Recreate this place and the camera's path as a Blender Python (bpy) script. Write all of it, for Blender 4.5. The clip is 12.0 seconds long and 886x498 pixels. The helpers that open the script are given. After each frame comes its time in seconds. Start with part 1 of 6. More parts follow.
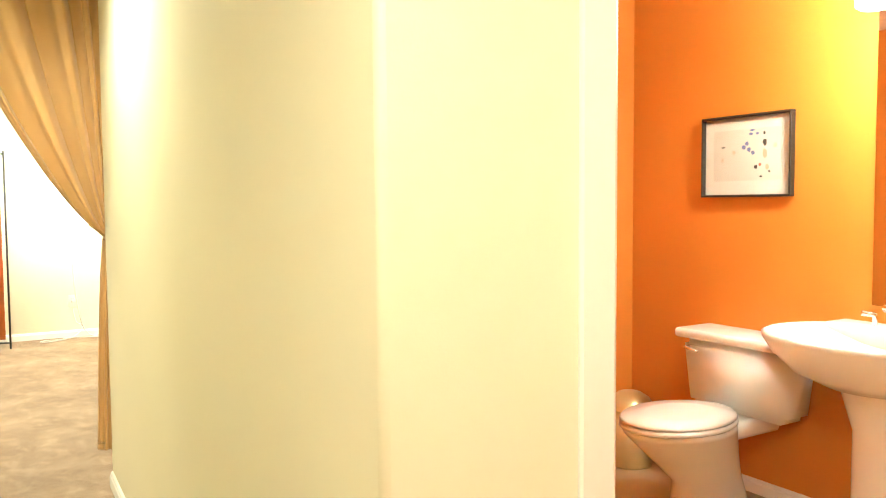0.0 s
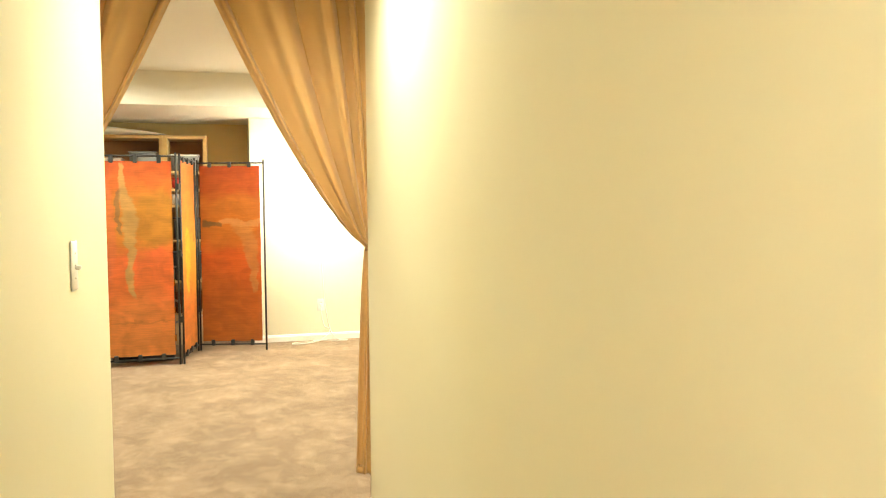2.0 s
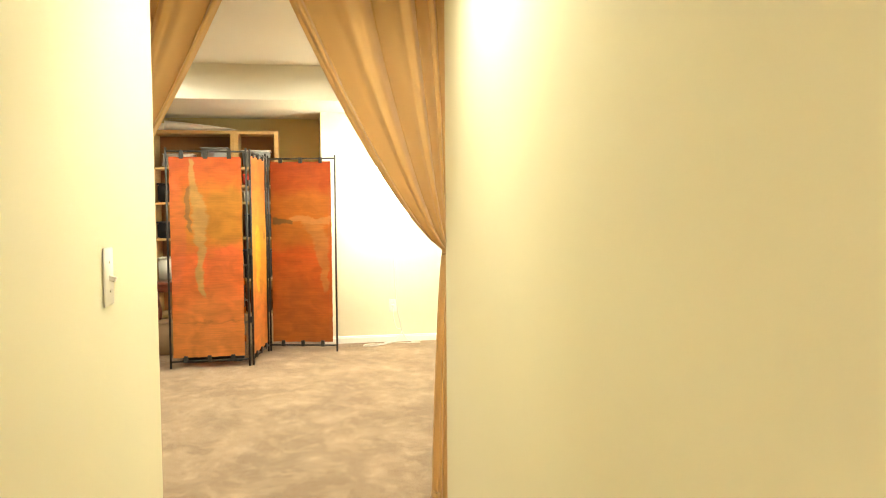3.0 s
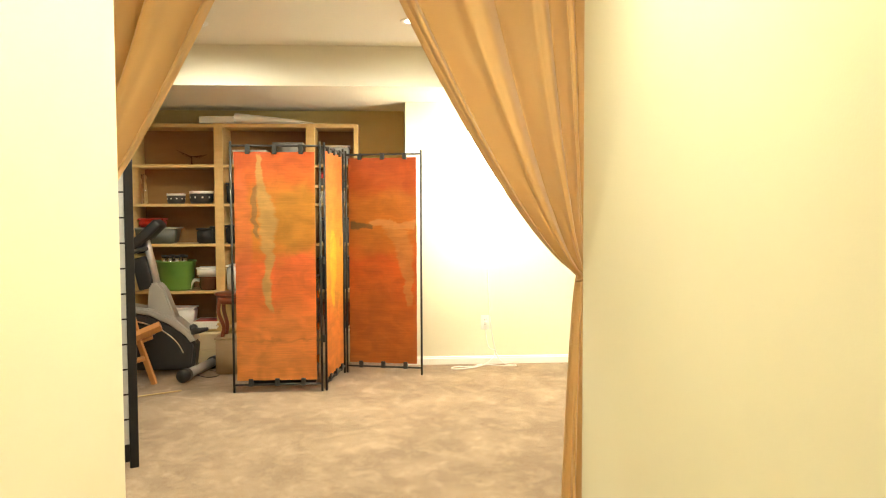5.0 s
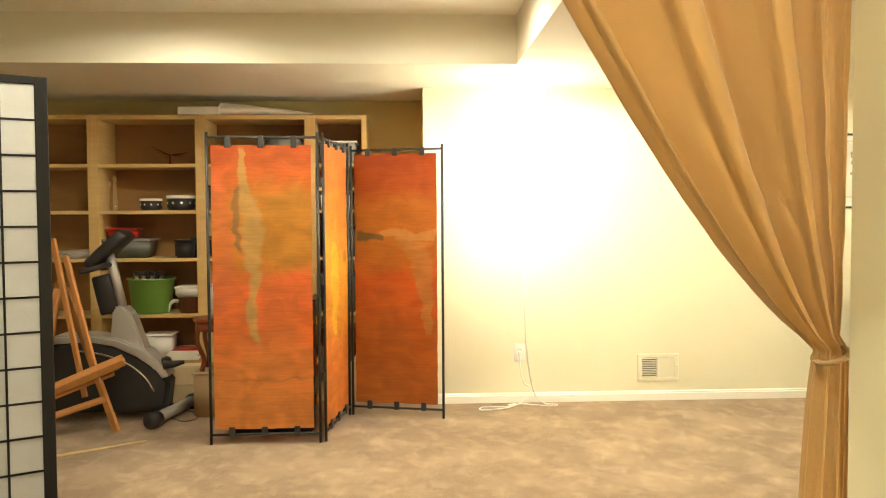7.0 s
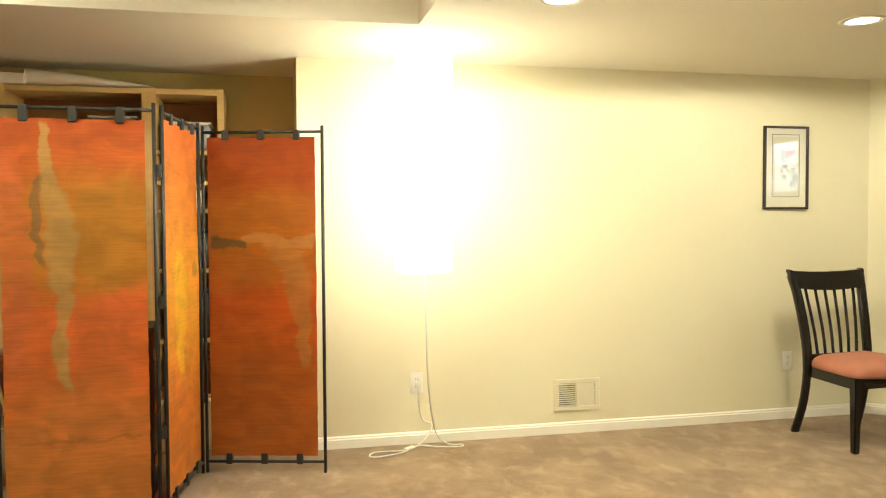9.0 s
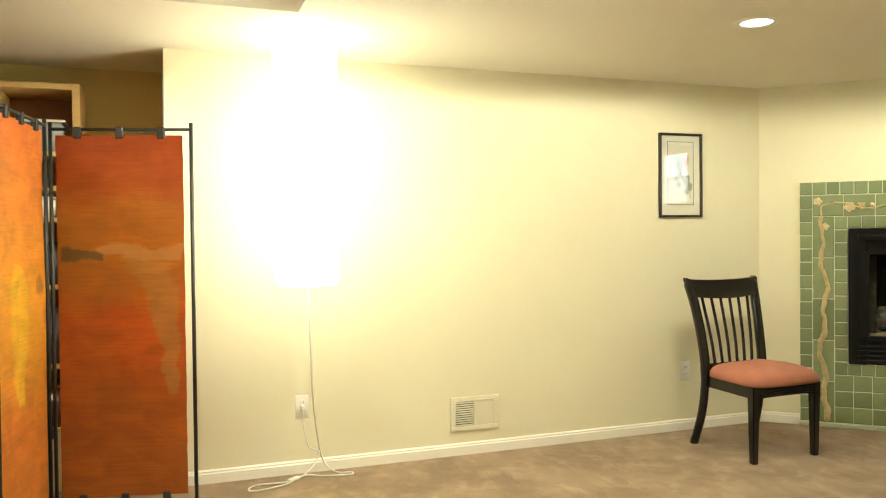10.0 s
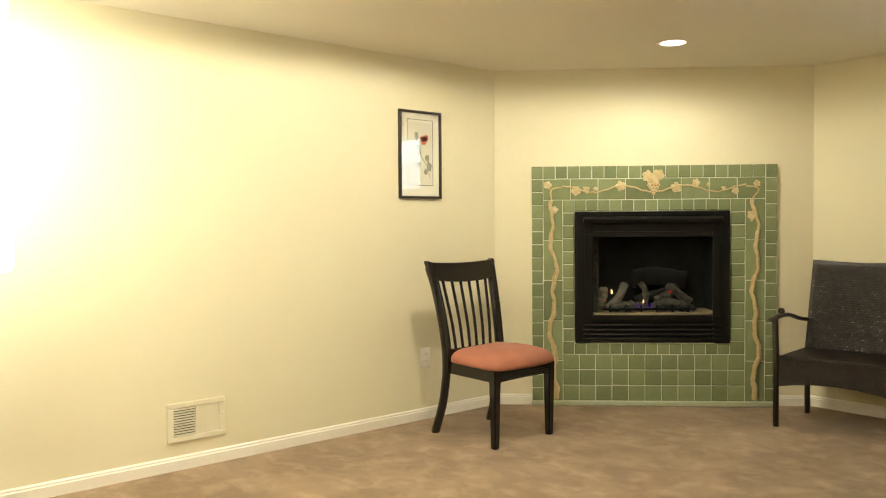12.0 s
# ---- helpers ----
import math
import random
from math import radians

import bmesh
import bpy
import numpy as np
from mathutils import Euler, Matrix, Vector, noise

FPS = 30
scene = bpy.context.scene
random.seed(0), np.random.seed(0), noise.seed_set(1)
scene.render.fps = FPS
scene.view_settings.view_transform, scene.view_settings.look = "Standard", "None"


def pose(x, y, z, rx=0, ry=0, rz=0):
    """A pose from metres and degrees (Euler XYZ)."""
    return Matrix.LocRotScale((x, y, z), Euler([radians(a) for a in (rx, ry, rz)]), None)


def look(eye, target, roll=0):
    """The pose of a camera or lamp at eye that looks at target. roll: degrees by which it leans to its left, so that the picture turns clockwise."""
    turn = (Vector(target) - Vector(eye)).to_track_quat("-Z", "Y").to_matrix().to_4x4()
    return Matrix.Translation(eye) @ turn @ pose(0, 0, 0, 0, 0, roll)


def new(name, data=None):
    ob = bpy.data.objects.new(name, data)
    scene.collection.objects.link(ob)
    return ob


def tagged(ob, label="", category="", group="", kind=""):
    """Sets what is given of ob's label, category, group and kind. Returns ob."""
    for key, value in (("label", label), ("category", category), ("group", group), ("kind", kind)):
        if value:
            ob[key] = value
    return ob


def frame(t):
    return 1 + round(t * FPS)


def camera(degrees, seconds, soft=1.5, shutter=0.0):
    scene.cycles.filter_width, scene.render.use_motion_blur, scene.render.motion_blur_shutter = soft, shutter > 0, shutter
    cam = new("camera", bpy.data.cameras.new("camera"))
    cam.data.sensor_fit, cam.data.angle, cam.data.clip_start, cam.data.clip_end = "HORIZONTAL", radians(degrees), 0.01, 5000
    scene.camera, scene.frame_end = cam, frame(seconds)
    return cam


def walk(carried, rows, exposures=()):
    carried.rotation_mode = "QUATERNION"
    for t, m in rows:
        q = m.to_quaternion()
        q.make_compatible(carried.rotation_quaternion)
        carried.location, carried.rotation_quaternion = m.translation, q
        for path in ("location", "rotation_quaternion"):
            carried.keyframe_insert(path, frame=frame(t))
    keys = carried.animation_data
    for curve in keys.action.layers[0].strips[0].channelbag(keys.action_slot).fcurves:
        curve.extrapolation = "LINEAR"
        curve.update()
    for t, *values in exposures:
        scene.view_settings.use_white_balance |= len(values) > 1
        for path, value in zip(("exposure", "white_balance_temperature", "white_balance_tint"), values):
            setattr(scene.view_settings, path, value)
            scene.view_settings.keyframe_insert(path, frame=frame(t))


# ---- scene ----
cam = camera(59.3, 12.0, soft=1.1)
PATH = [
    (0, (-0.087, -0.505, 1.248), (0.947, 1.203, 1.132), -0.4),
    (0.5, (-0.111, -0.406, 1.252), (0.789, 1.376, 1.137), -0.8),
    (1, (-0.136, -0.289, 1.253), (0.636, 1.553, 1.15), -0.5),
    (1.5, (-0.153, -0.159, 1.257), (0.496, 1.731, 1.162), -0.3),
    (2, (-0.133, 0.012, 1.267), (0.394, 1.939, 1.166), -0.5),
    (2.5, (-0.112, 0.178, 1.274), (0.318, 2.129, 1.169), -0.5),
    (3, (-0.098, 0.361, 1.28), (0.251, 2.327, 1.17), -0.4),
    (3.5, (-0.082, 0.57, 1.279), (0.182, 2.549, 1.157), -0.4),
    (5.5, (-0.055, 1.551, 1.291), (0.063, 3.545, 1.199), -0.1),
    (6, (-0.06, 1.809, 1.296), (0.045, 3.804, 1.214), -0.1),
    (6.5, (-0.049, 2.101, 1.283), (0.035, 4.097, 1.203), -0.3),
    (8.5, (-0.092, 3.143, 1.25), (0.204, 5.119, 1.178), -0.4),
    (9, (-0.083, 3.361, 1.26), (0.348, 5.313, 1.188), -0.3),
    (9.5, (-0.008, 3.487, 1.216), (0.534, 5.412, 1.181), -0.5),
    (10, (0.037, 3.633, 1.223), (0.718, 5.513, 1.189), -0.6),
    (10.5, (0.077, 3.759, 1.212), (0.918, 5.573, 1.173), -0.7),
    (11, (0.156, 3.865, 1.223), (1.144, 5.603, 1.161), -0.7),
    (11.5, (0.199, 3.948, 1.21), (1.334, 5.593, 1.137), -0.4),
    (12, (0.202, 4.018, 1.155), (1.481, 5.555, 1.097), -0.4),
]
EXPOSURES = [(0.0, 0.84, 5950, 6), (1.0, 0.80, 6050, 6), (2.0, 0.64, 6300, 8), (4.0, 0.57, 6300, 8), (6.0, 0.44, 6400, 10), (6.5, 0.36, 6600, 9), (8.5, -0.04, 6700, 8), (10.0, -0.15, 6500, 3), (12.0, -0.16, 6600, 10)]
walk(cam, [(t, look(eye, target, roll)) for t, eye, target, roll in PATH], EXPOSURES)

# ---- world, lights ----
world = bpy.data.worlds.new("world")
scene.world = world
world.use_nodes = True
wn = world.node_tree
sky = wn.nodes.new("ShaderNodeTexSky")
sky.sky_type = 'NISHITA'
sky.sun_disc = False
sky.sun_elevation, sky.sun_rotation = radians(35), radians(200)
wn.nodes["Background"].inputs["Strength"].default_value = 0.12
wn.links.new(sky.outputs[0], wn.nodes["Background"].inputs["Color"])

WARM = (1.0, 0.93, 0.71)
CAN_POWER = 119.0
CANS_LOW = [(1.07, 6.35), (2.52, 6.40), (3.91, 6.50)]
# the two tray cans at y 4.45 are unseen, added to brighten the floor
CANS_TRAY_AND_FILL = [(-1.27, 6.23), (0.10, 6.11), (-1.27, 4.45), (0.10, 4.45)]
CAN_HALL = (0.07, 2.36)
# unseen can added to light the near hallway
FILL_CAN_ENTRY = (-0.34, -0.5)


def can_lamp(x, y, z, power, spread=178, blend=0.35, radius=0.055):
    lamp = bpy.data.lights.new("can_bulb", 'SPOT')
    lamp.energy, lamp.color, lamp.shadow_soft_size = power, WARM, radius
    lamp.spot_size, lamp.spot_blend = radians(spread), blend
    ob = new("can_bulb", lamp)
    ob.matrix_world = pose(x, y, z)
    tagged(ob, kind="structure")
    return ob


for (cx, cy), (share, spread, blend) in zip(CANS_LOW, ((1.0, 179, 0.15), (0.86, 179, 0.15), (0.42, 174, 0.5))):
    can_lamp(cx, cy, 2.145, CAN_POWER * share, spread, blend, 0.04)
for cx, cy in CANS_TRAY_AND_FILL:
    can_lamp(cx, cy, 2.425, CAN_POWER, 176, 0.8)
can_lamp(*CAN_HALL, 2.295, 94, 158, 0.8)
# lamp of the added entry can
can_lamp(*FILL_CAN_ENTRY, 2.295, 142, 170, 0.7)

# ---- materials ----


def material(name, base, rough=0.6, metal=0.0, dark=None, scale=6.0, grain=120.0, bump=0.05, stretch=(1, 1, 1), mix=0.5,
             spec=0.5, per_object=0.0, coat=0.0):
    """Two scales of colour variation and a fine bump, in object space."""
    m = bpy.data.materials.new(name)
    m.use_nodes = True
    nt = m.node_tree
    n, l = nt.nodes, nt.links
    b = n["Principled BSDF"]
    b.inputs["Roughness"].default_value = rough
    b.inputs["Metallic"].default_value = metal
    b.inputs["Specular IOR Level"].default_value = spec
    b.inputs["Coat Weight"].default_value = coat
    co = n.new("ShaderNodeTexCoord")
    mp = n.new("ShaderNodeMapping")
    mp.inputs["Scale"].default_value = stretch
    l.new(co.outputs["Object"], mp.inputs["Vector"])
    big = n.new("ShaderNodeTexNoise")
    big.inputs["Scale"].default_value, big.inputs["Detail"].default_value = scale, 4
    fine = n.new("ShaderNodeTexNoise")
    fine.inputs["Scale"].default_value, fine.inputs["Detail"].default_value = grain, 3
    l.new(mp.outputs[0], big.inputs["Vector"])
    l.new(mp.outputs[0], fine.inputs["Vector"])
    ramp = n.new("ShaderNodeMapRange")
    ramp.inputs["From Min"].default_value, ramp.inputs["From Max"].default_value = 0.35, 0.65
    l.new(big.outputs["Fac"], ramp.inputs["Value"])
    add = n.new("ShaderNodeMath")
    add.operation = 'MULTIPLY_ADD'
    l.new(fine.outputs["Fac"], add.inputs[0])
    add.inputs[1].default_value = 0.35
    l.new(ramp.outputs[0], add.inputs[2])
    fac = n.new("ShaderNodeMath")
    fac.operation = 'MULTIPLY'
    l.new(add.outputs[0], fac.inputs[0])
    fac.inputs[1].default_value = mix
    mc = n.new("ShaderNodeMix")
    mc.data_type = 'RGBA'
    mc.inputs[6].default_value = (*base, 1)
    mc.inputs[7].default_value = (*(dark or [c * 0.75 for c in base]), 1)
    l.new(fac.outputs[0], mc.inputs[0])
    out = mc.outputs[2]
    if per_object:
        oi = n.new("ShaderNodeObjectInfo")
        mr = n.new("ShaderNodeMapRange")
        mr.inputs["To Min"].default_value, mr.inputs["To Max"].default_value = 1 - per_object, 1 + per_object
        l.new(oi.outputs["Random"], mr.inputs["Value"])
        hs = n.new("ShaderNodeHueSaturation")
        l.new(mr.outputs[0], hs.inputs["Value"])
        l.new(out, hs.inputs["Color"])
        out = hs.outputs[0]
    l.new(out, b.inputs["Base Color"])
    if bump:
        bp = n.new("ShaderNodeBump")
        bp.inputs["Strength"].default_value, bp.inputs["Distance"].default_value = bump, 0.01
        l.new(fine.outputs["Fac"], bp.inputs["Height"])
        l.new(bp.outputs[0], b.inputs["Normal"])
    return m


def glowing(name, color, strength):
    m = bpy.data.materials.new(name)
    m.use_nodes = True
    nt = m.node_tree
    nt.nodes.remove(nt.nodes["Principled BSDF"])
    e = nt.nodes.new("ShaderNodeEmission")
    e.inputs["Color"].default_value, e.inputs["Strength"].default_value = (*color, 1), strength
    nt.links.new(e.outputs[0], nt.nodes["Material Output"].inputs["Surface"])
    return m


def glass(name, rough=0.0, tint=(1, 1, 1)):
    m = bpy.data.materials.new(name)
    m.use_nodes = True
    b = m.node_tree.nodes["Principled BSDF"]
    b.inputs["Base Color"].default_value = (*tint, 1)
    b.inputs["Transmission Weight"].default_value, b.inputs["Roughness"].default_value = 1.0, rough
    b.inputs["IOR"].default_value = 1.45
    return m


WALL = material("cream_wall_paint", (0.775, 0.725, 0.53), 0.75, dark=(0.735, 0.685, 0.49), scale=1.3, grain=260, bump=0.03, mix=0.5)
# alcove colour mixes ochre with the look of cream paint in shade
OCHRE = material("ochre_and_shaded_cream_wall", (0.68, 0.56, 0.27), 0.75, dark=(0.63, 0.51, 0.24), scale=1.5, grain=260, bump=0.06)
ORANGE = material("orange_wall_paint", (0.62, 0.225, 0.026), 0.6, dark=(0.57, 0.20, 0.022), scale=1.5, grain=260, bump=0.06)
CEIL = material("ceiling_paint", (0.80, 0.76, 0.64), 0.85, dark=(0.77, 0.72, 0.6), scale=1.2, grain=300, bump=0.1)
TRIM = material("white_trim_paint", (0.85, 0.82, 0.74), 0.4, dark=(0.8, 0.77, 0.68), scale=4, grain=80, bump=0.02)
BLACK_METAL = material("black_iron", (0.035, 0.036, 0.034), 0.45, 0.6, dark=(0.06, 0.055, 0.05), scale=14, grain=200, bump=0.08)
CLIP_METAL = material("pewter_clip", (0.05, 0.05, 0.048), 0.45, 0.7, dark=(0.05, 0.05, 0.05), scale=20, grain=200)
BLACK_LACQUER = material("black_lacquered_wood", (0.006, 0.005, 0.005), 0.14, dark=(0.014, 0.011, 0.009), scale=8, grain=150, bump=0.01)
SHOJI_BLACK = material("black_shoji_wood", (0.008, 0.007, 0.007), 0.5, spec=0.25, dark=(0.02, 0.018, 0.016), scale=6, grain=120, stretch=(1, 1, 0.15), bump=0.03)
PAPER = material("rice_paper", (0.47, 0.465, 0.44), 0.9, dark=(0.43, 0.425, 0.40), scale=9, grain=150, bump=0.04)
PINE = material("pine_shelf_wood", (0.62, 0.43, 0.17), 0.5, dark=(0.52, 0.34, 0.12), scale=5, grain=60, stretch=(1, 1, 8), bump=0.03)
# bookcase backs, a darker brown than the pine
BACK_BOARD = material("dark_brown_back", (0.37, 0.20, 0.075), 0.6, dark=(0.29, 0.145, 0.05), scale=3, grain=90, stretch=(1, 1, 5), bump=0.02)
PINE_H = material("pine_shelf_board", (0.66, 0.47, 0.20), 0.5, dark=(0.54, 0.36, 0.13), scale=5, grain=60, stretch=(1, 8, 8), bump=0.03)
EASEL_WOOD = material("easel_beech", (0.50, 0.23, 0.075), 0.4, dark=(0.40, 0.16, 0.05), scale=8, grain=70, stretch=(6, 6, 1), bump=0.03)
# darker mottling stands in for the sheen of the velvet
SEAT_FABRIC = material("coral_velvet", (0.43, 0.165, 0.10), 0.75, dark=(0.27, 0.09, 0.055), scale=6, grain=400, bump=0.15)
WHITE_PLASTIC = material("white_plastic", (0.80, 0.77, 0.70), 0.35, dark=(0.76, 0.73, 0.66), scale=8, grain=90, bump=0.0)
PORCELAIN = material("white_porcelain", (0.84, 0.86, 0.81), 0.20, dark=(0.82, 0.84, 0.78), scale=3, grain=50, bump=0.0, coat=0.1)
CHROME = material("chrome", (0.75, 0.75, 0.75), 0.12, 1.0, scale=6, grain=60, bump=0.0, mix=0.2)
# lining grey is lifted to stand in for the room reflected in the glass
FIREBOX_GREY = material("reflection_greyed_steel", (0.034, 0.036, 0.034), 0.7, dark=(0.022, 0.024, 0.022), scale=5, grain=20, bump=0.0, spec=0.0)
DARK = material("dark_inside", (0.015, 0.014, 0.013), 0.8, scale=6, grain=60)
GREY_PLASTIC = material("grey_plastic", (0.30, 0.31, 0.30), 0.4, dark=(0.25, 0.26, 0.25), scale=6, grain=60, bump=0.02)
TEAL_PLASTIC = material("dark_teal_plastic", (0.10, 0.12, 0.11), 0.35, dark=(0.07, 0.085, 0.08), scale=6, grain=60, bump=0.02)
SILVER_PLASTIC = material("silver_plastic", (0.56, 0.555, 0.54), 0.28, 0.55, dark=(0.47, 0.465, 0.45), scale=6, grain=120, bump=0.02)
BLACK_PLASTIC = material("black_plastic", (0.018, 0.018, 0.02), 0.4, dark=(0.028, 0.028, 0.03), scale=7, grain=140, bump=0.05)
GREEN_PLASTIC = material("green_plastic", (0.15, 0.31, 0.06), 0.4, dark=(0.12, 0.25, 0.045), scale=5, grain=60, bump=0.02)
RED_PLASTIC = material("red_plastic", (0.50, 0.03, 0.015), 0.4, dark=(0.40, 0.02, 0.01), scale=6, grain=60, bump=0.02)
CARD = material("cardboard", (0.42, 0.29, 0.16), 0.85, dark=(0.36, 0.24, 0.13), scale=5, grain=80, stretch=(1, 1, 6), bump=0.04)
CREAM_BOX = material("cream_drawer_front", (0.62, 0.48, 0.28), 0.6, dark=(0.55, 0.42, 0.24), scale=5, grain=80, bump=0.03)
BROWN_GLAZE = material("brown_glaze", (0.12, 0.045, 0.02), 0.15, dark=(0.09, 0.03, 0.015), scale=6, grain=60, bump=0.0)
RED_WOOD = material("red_stained_wood", (0.25, 0.065, 0.025), 0.3, dark=(0.17, 0.04, 0.018), scale=7, grain=70, stretch=(4, 4, 1), bump=0.02)
WICKER = material("dark_wicker", (0.026, 0.020, 0.018), 0.38, dark=(0.017, 0.013, 0.012), scale=30, grain=200, bump=0.1)
BRONZE = material("dark_bronze_frame", (0.035, 0.028, 0.022), 0.4, 0.4, dark=(0.05, 0.04, 0.03), scale=10, grain=160, bump=0.03)
GROUT = material("pale_grout", (0.66, 0.69, 0.54), 0.9, dark=(0.50, 0.53, 0.39), scale=12, grain=300, bump=0.1)
TILE_GREEN = material("green_glazed_tile", (0.235, 0.278, 0.150), 0.26, dark=(0.172, 0.21, 0.106), scale=9, grain=40, bump=0.05, per_object=0.16)
SILL_STONE = material("pale_green_sill", (0.45, 0.48, 0.34), 0.3, dark=(0.38, 0.41, 0.28), scale=14, grain=80, bump=0.03)
VINE = material("ochre_vine_glaze", (0.62, 0.50, 0.27), 0.35, dark=(0.40, 0.28, 0.12), scale=25, grain=120, bump=0.15)
LEAF = material("pale_leaf_glaze", (0.66, 0.56, 0.33), 0.35, dark=(0.42, 0.30, 0.13), scale=30, grain=120, bump=0.1)
FIRE_BLACK = material("black_firebox_metal", (0.006, 0.006, 0.006), 0.42, 0.0, spec=0.16, dark=(0.010, 0.010, 0.010), scale=9, grain=180, bump=0.04)
LOG = material("grey_ceramic_log", (0.12, 0.105, 0.09), 0.95, dark=(0.02, 0.017, 0.015), scale=26, grain=90, bump=0.8)
PALE_LOG = material("ash_white_log", (0.22, 0.19, 0.165), 0.95, dark=(0.10, 0.09, 0.08), scale=22, grain=90, bump=0.8)
CHAR_LOG = material("charred_log", (0.022, 0.020, 0.019), 0.95, dark=(0.008, 0.008, 0.008), scale=20, grain=90, bump=0.8)
SAND = material("ember_bed_sand", (0.45, 0.33, 0.21), 0.9, dark=(0.35, 0.25, 0.15), scale=30, grain=200, bump=0.3)
MAT_BOARD = material("cream_mat_board", (0.74, 0.70, 0.58), 0.85, dark=(0.70, 0.66, 0.54), scale=4, grain=200, bump=0.02)
PRINT_PAPER = material("print_paper", (0.66, 0.62, 0.50), 0.8, dark=(0.60, 0.56, 0.44), scale=7, grain=180, bump=0.02)
GREY_GREEN = material("grey_green_ink", (0.20, 0.21, 0.15), 0.8, dark=(0.28, 0.27, 0.2), scale=30, grain=90, bump=0.0)
CORAL_INK = material("coral_ink", (0.62, 0.16, 0.10), 0.8, dark=(0.5, 0.11, 0.07), scale=40, grain=90, bump=0.0)
BLUE_INK = material("blue_ink", (0.16, 0.19, 0.36), 0.8, scale=30, grain=90, bump=0.0)
DARK_INK = material("dark_ink", (0.04, 0.04, 0.035), 0.8, scale=30, grain=90, bump=0.0)
TAN_INK = material("tan_ink", (0.55, 0.42, 0.26), 0.8, scale=30, grain=90, bump=0.0)
PINK_INK = material("pale_wash_ink", (0.62, 0.52, 0.36), 0.8, scale=20, grain=90, bump=0.0)
BEIGE_TILE = material("beige_floor_tile", (0.42, 0.31, 0.17), 0.35, dark=(0.36, 0.26, 0.14), scale=5, grain=60, bump=0.02)
WHITE_PAPER = material("white_paper", (0.82, 0.79, 0.70), 0.8, dark=(0.76, 0.73, 0.64), scale=6, grain=90, bump=0.02)
CLEAR = glass("clear_glass")


def thin_pane(name):
    """Thin flat pane: slightly grey and clear, with a Fresnel gloss."""
    m = bpy.data.materials.new(name)
    m.use_nodes = True
    n, l = m.node_tree.nodes, m.node_tree.links
    n.remove(n["Principled BSDF"])
    clear, gloss, mix, fr = n.new("ShaderNodeBsdfTransparent"), n.new("ShaderNodeBsdfGlossy"), n.new("ShaderNodeMixShader"), n.new("ShaderNodeFresnel")
    gloss.inputs["Roughness"].default_value = 0.12
    fr.inputs["IOR"].default_value = 1.07
    clear.inputs["Color"].default_value = (0.86, 0.90, 0.88, 1)
    l.new(fr.outputs[0], mix.inputs[0])
    l.new(clear.outputs[0], mix.inputs[1])
    l.new(gloss.outputs[0], mix.inputs[2])
    l.new(mix.outputs[0], n["Material Output"].inputs["Surface"])
    return m


FIRE_GLASS = thin_pane("fireplace_glass")
PICTURE_GLASS = glass("picture_glass")
MIRROR = material("mirror_silver", (0.9, 0.9, 0.88), 0.02, 1.0, scale=2, grain=20, bump=0.0, mix=0.1)
LANTERN = glowing("lit_lantern_paper", (1.0, 0.92, 0.70), 13.0)
CAN_GLOW = glowing("lit_can_lens", (1.0, 0.9, 0.72), 9.0)
VANITY_GLOW = glowing("lit_vanity_shade", (1.0, 0.94, 0.78), 124.0)
FLAME = glowing("flame", (1.0, 0.62, 0.25), 5.0)
EMBER = glowing("ember", (1.0, 0.07, 0.03), 0.5)
VIOLET = glowing("violet_burner_glow", (0.32, 0.14, 0.70), 0.22)
DAY = glowing("daylight_distance", (0.70, 0.84, 1.0), 30.0)


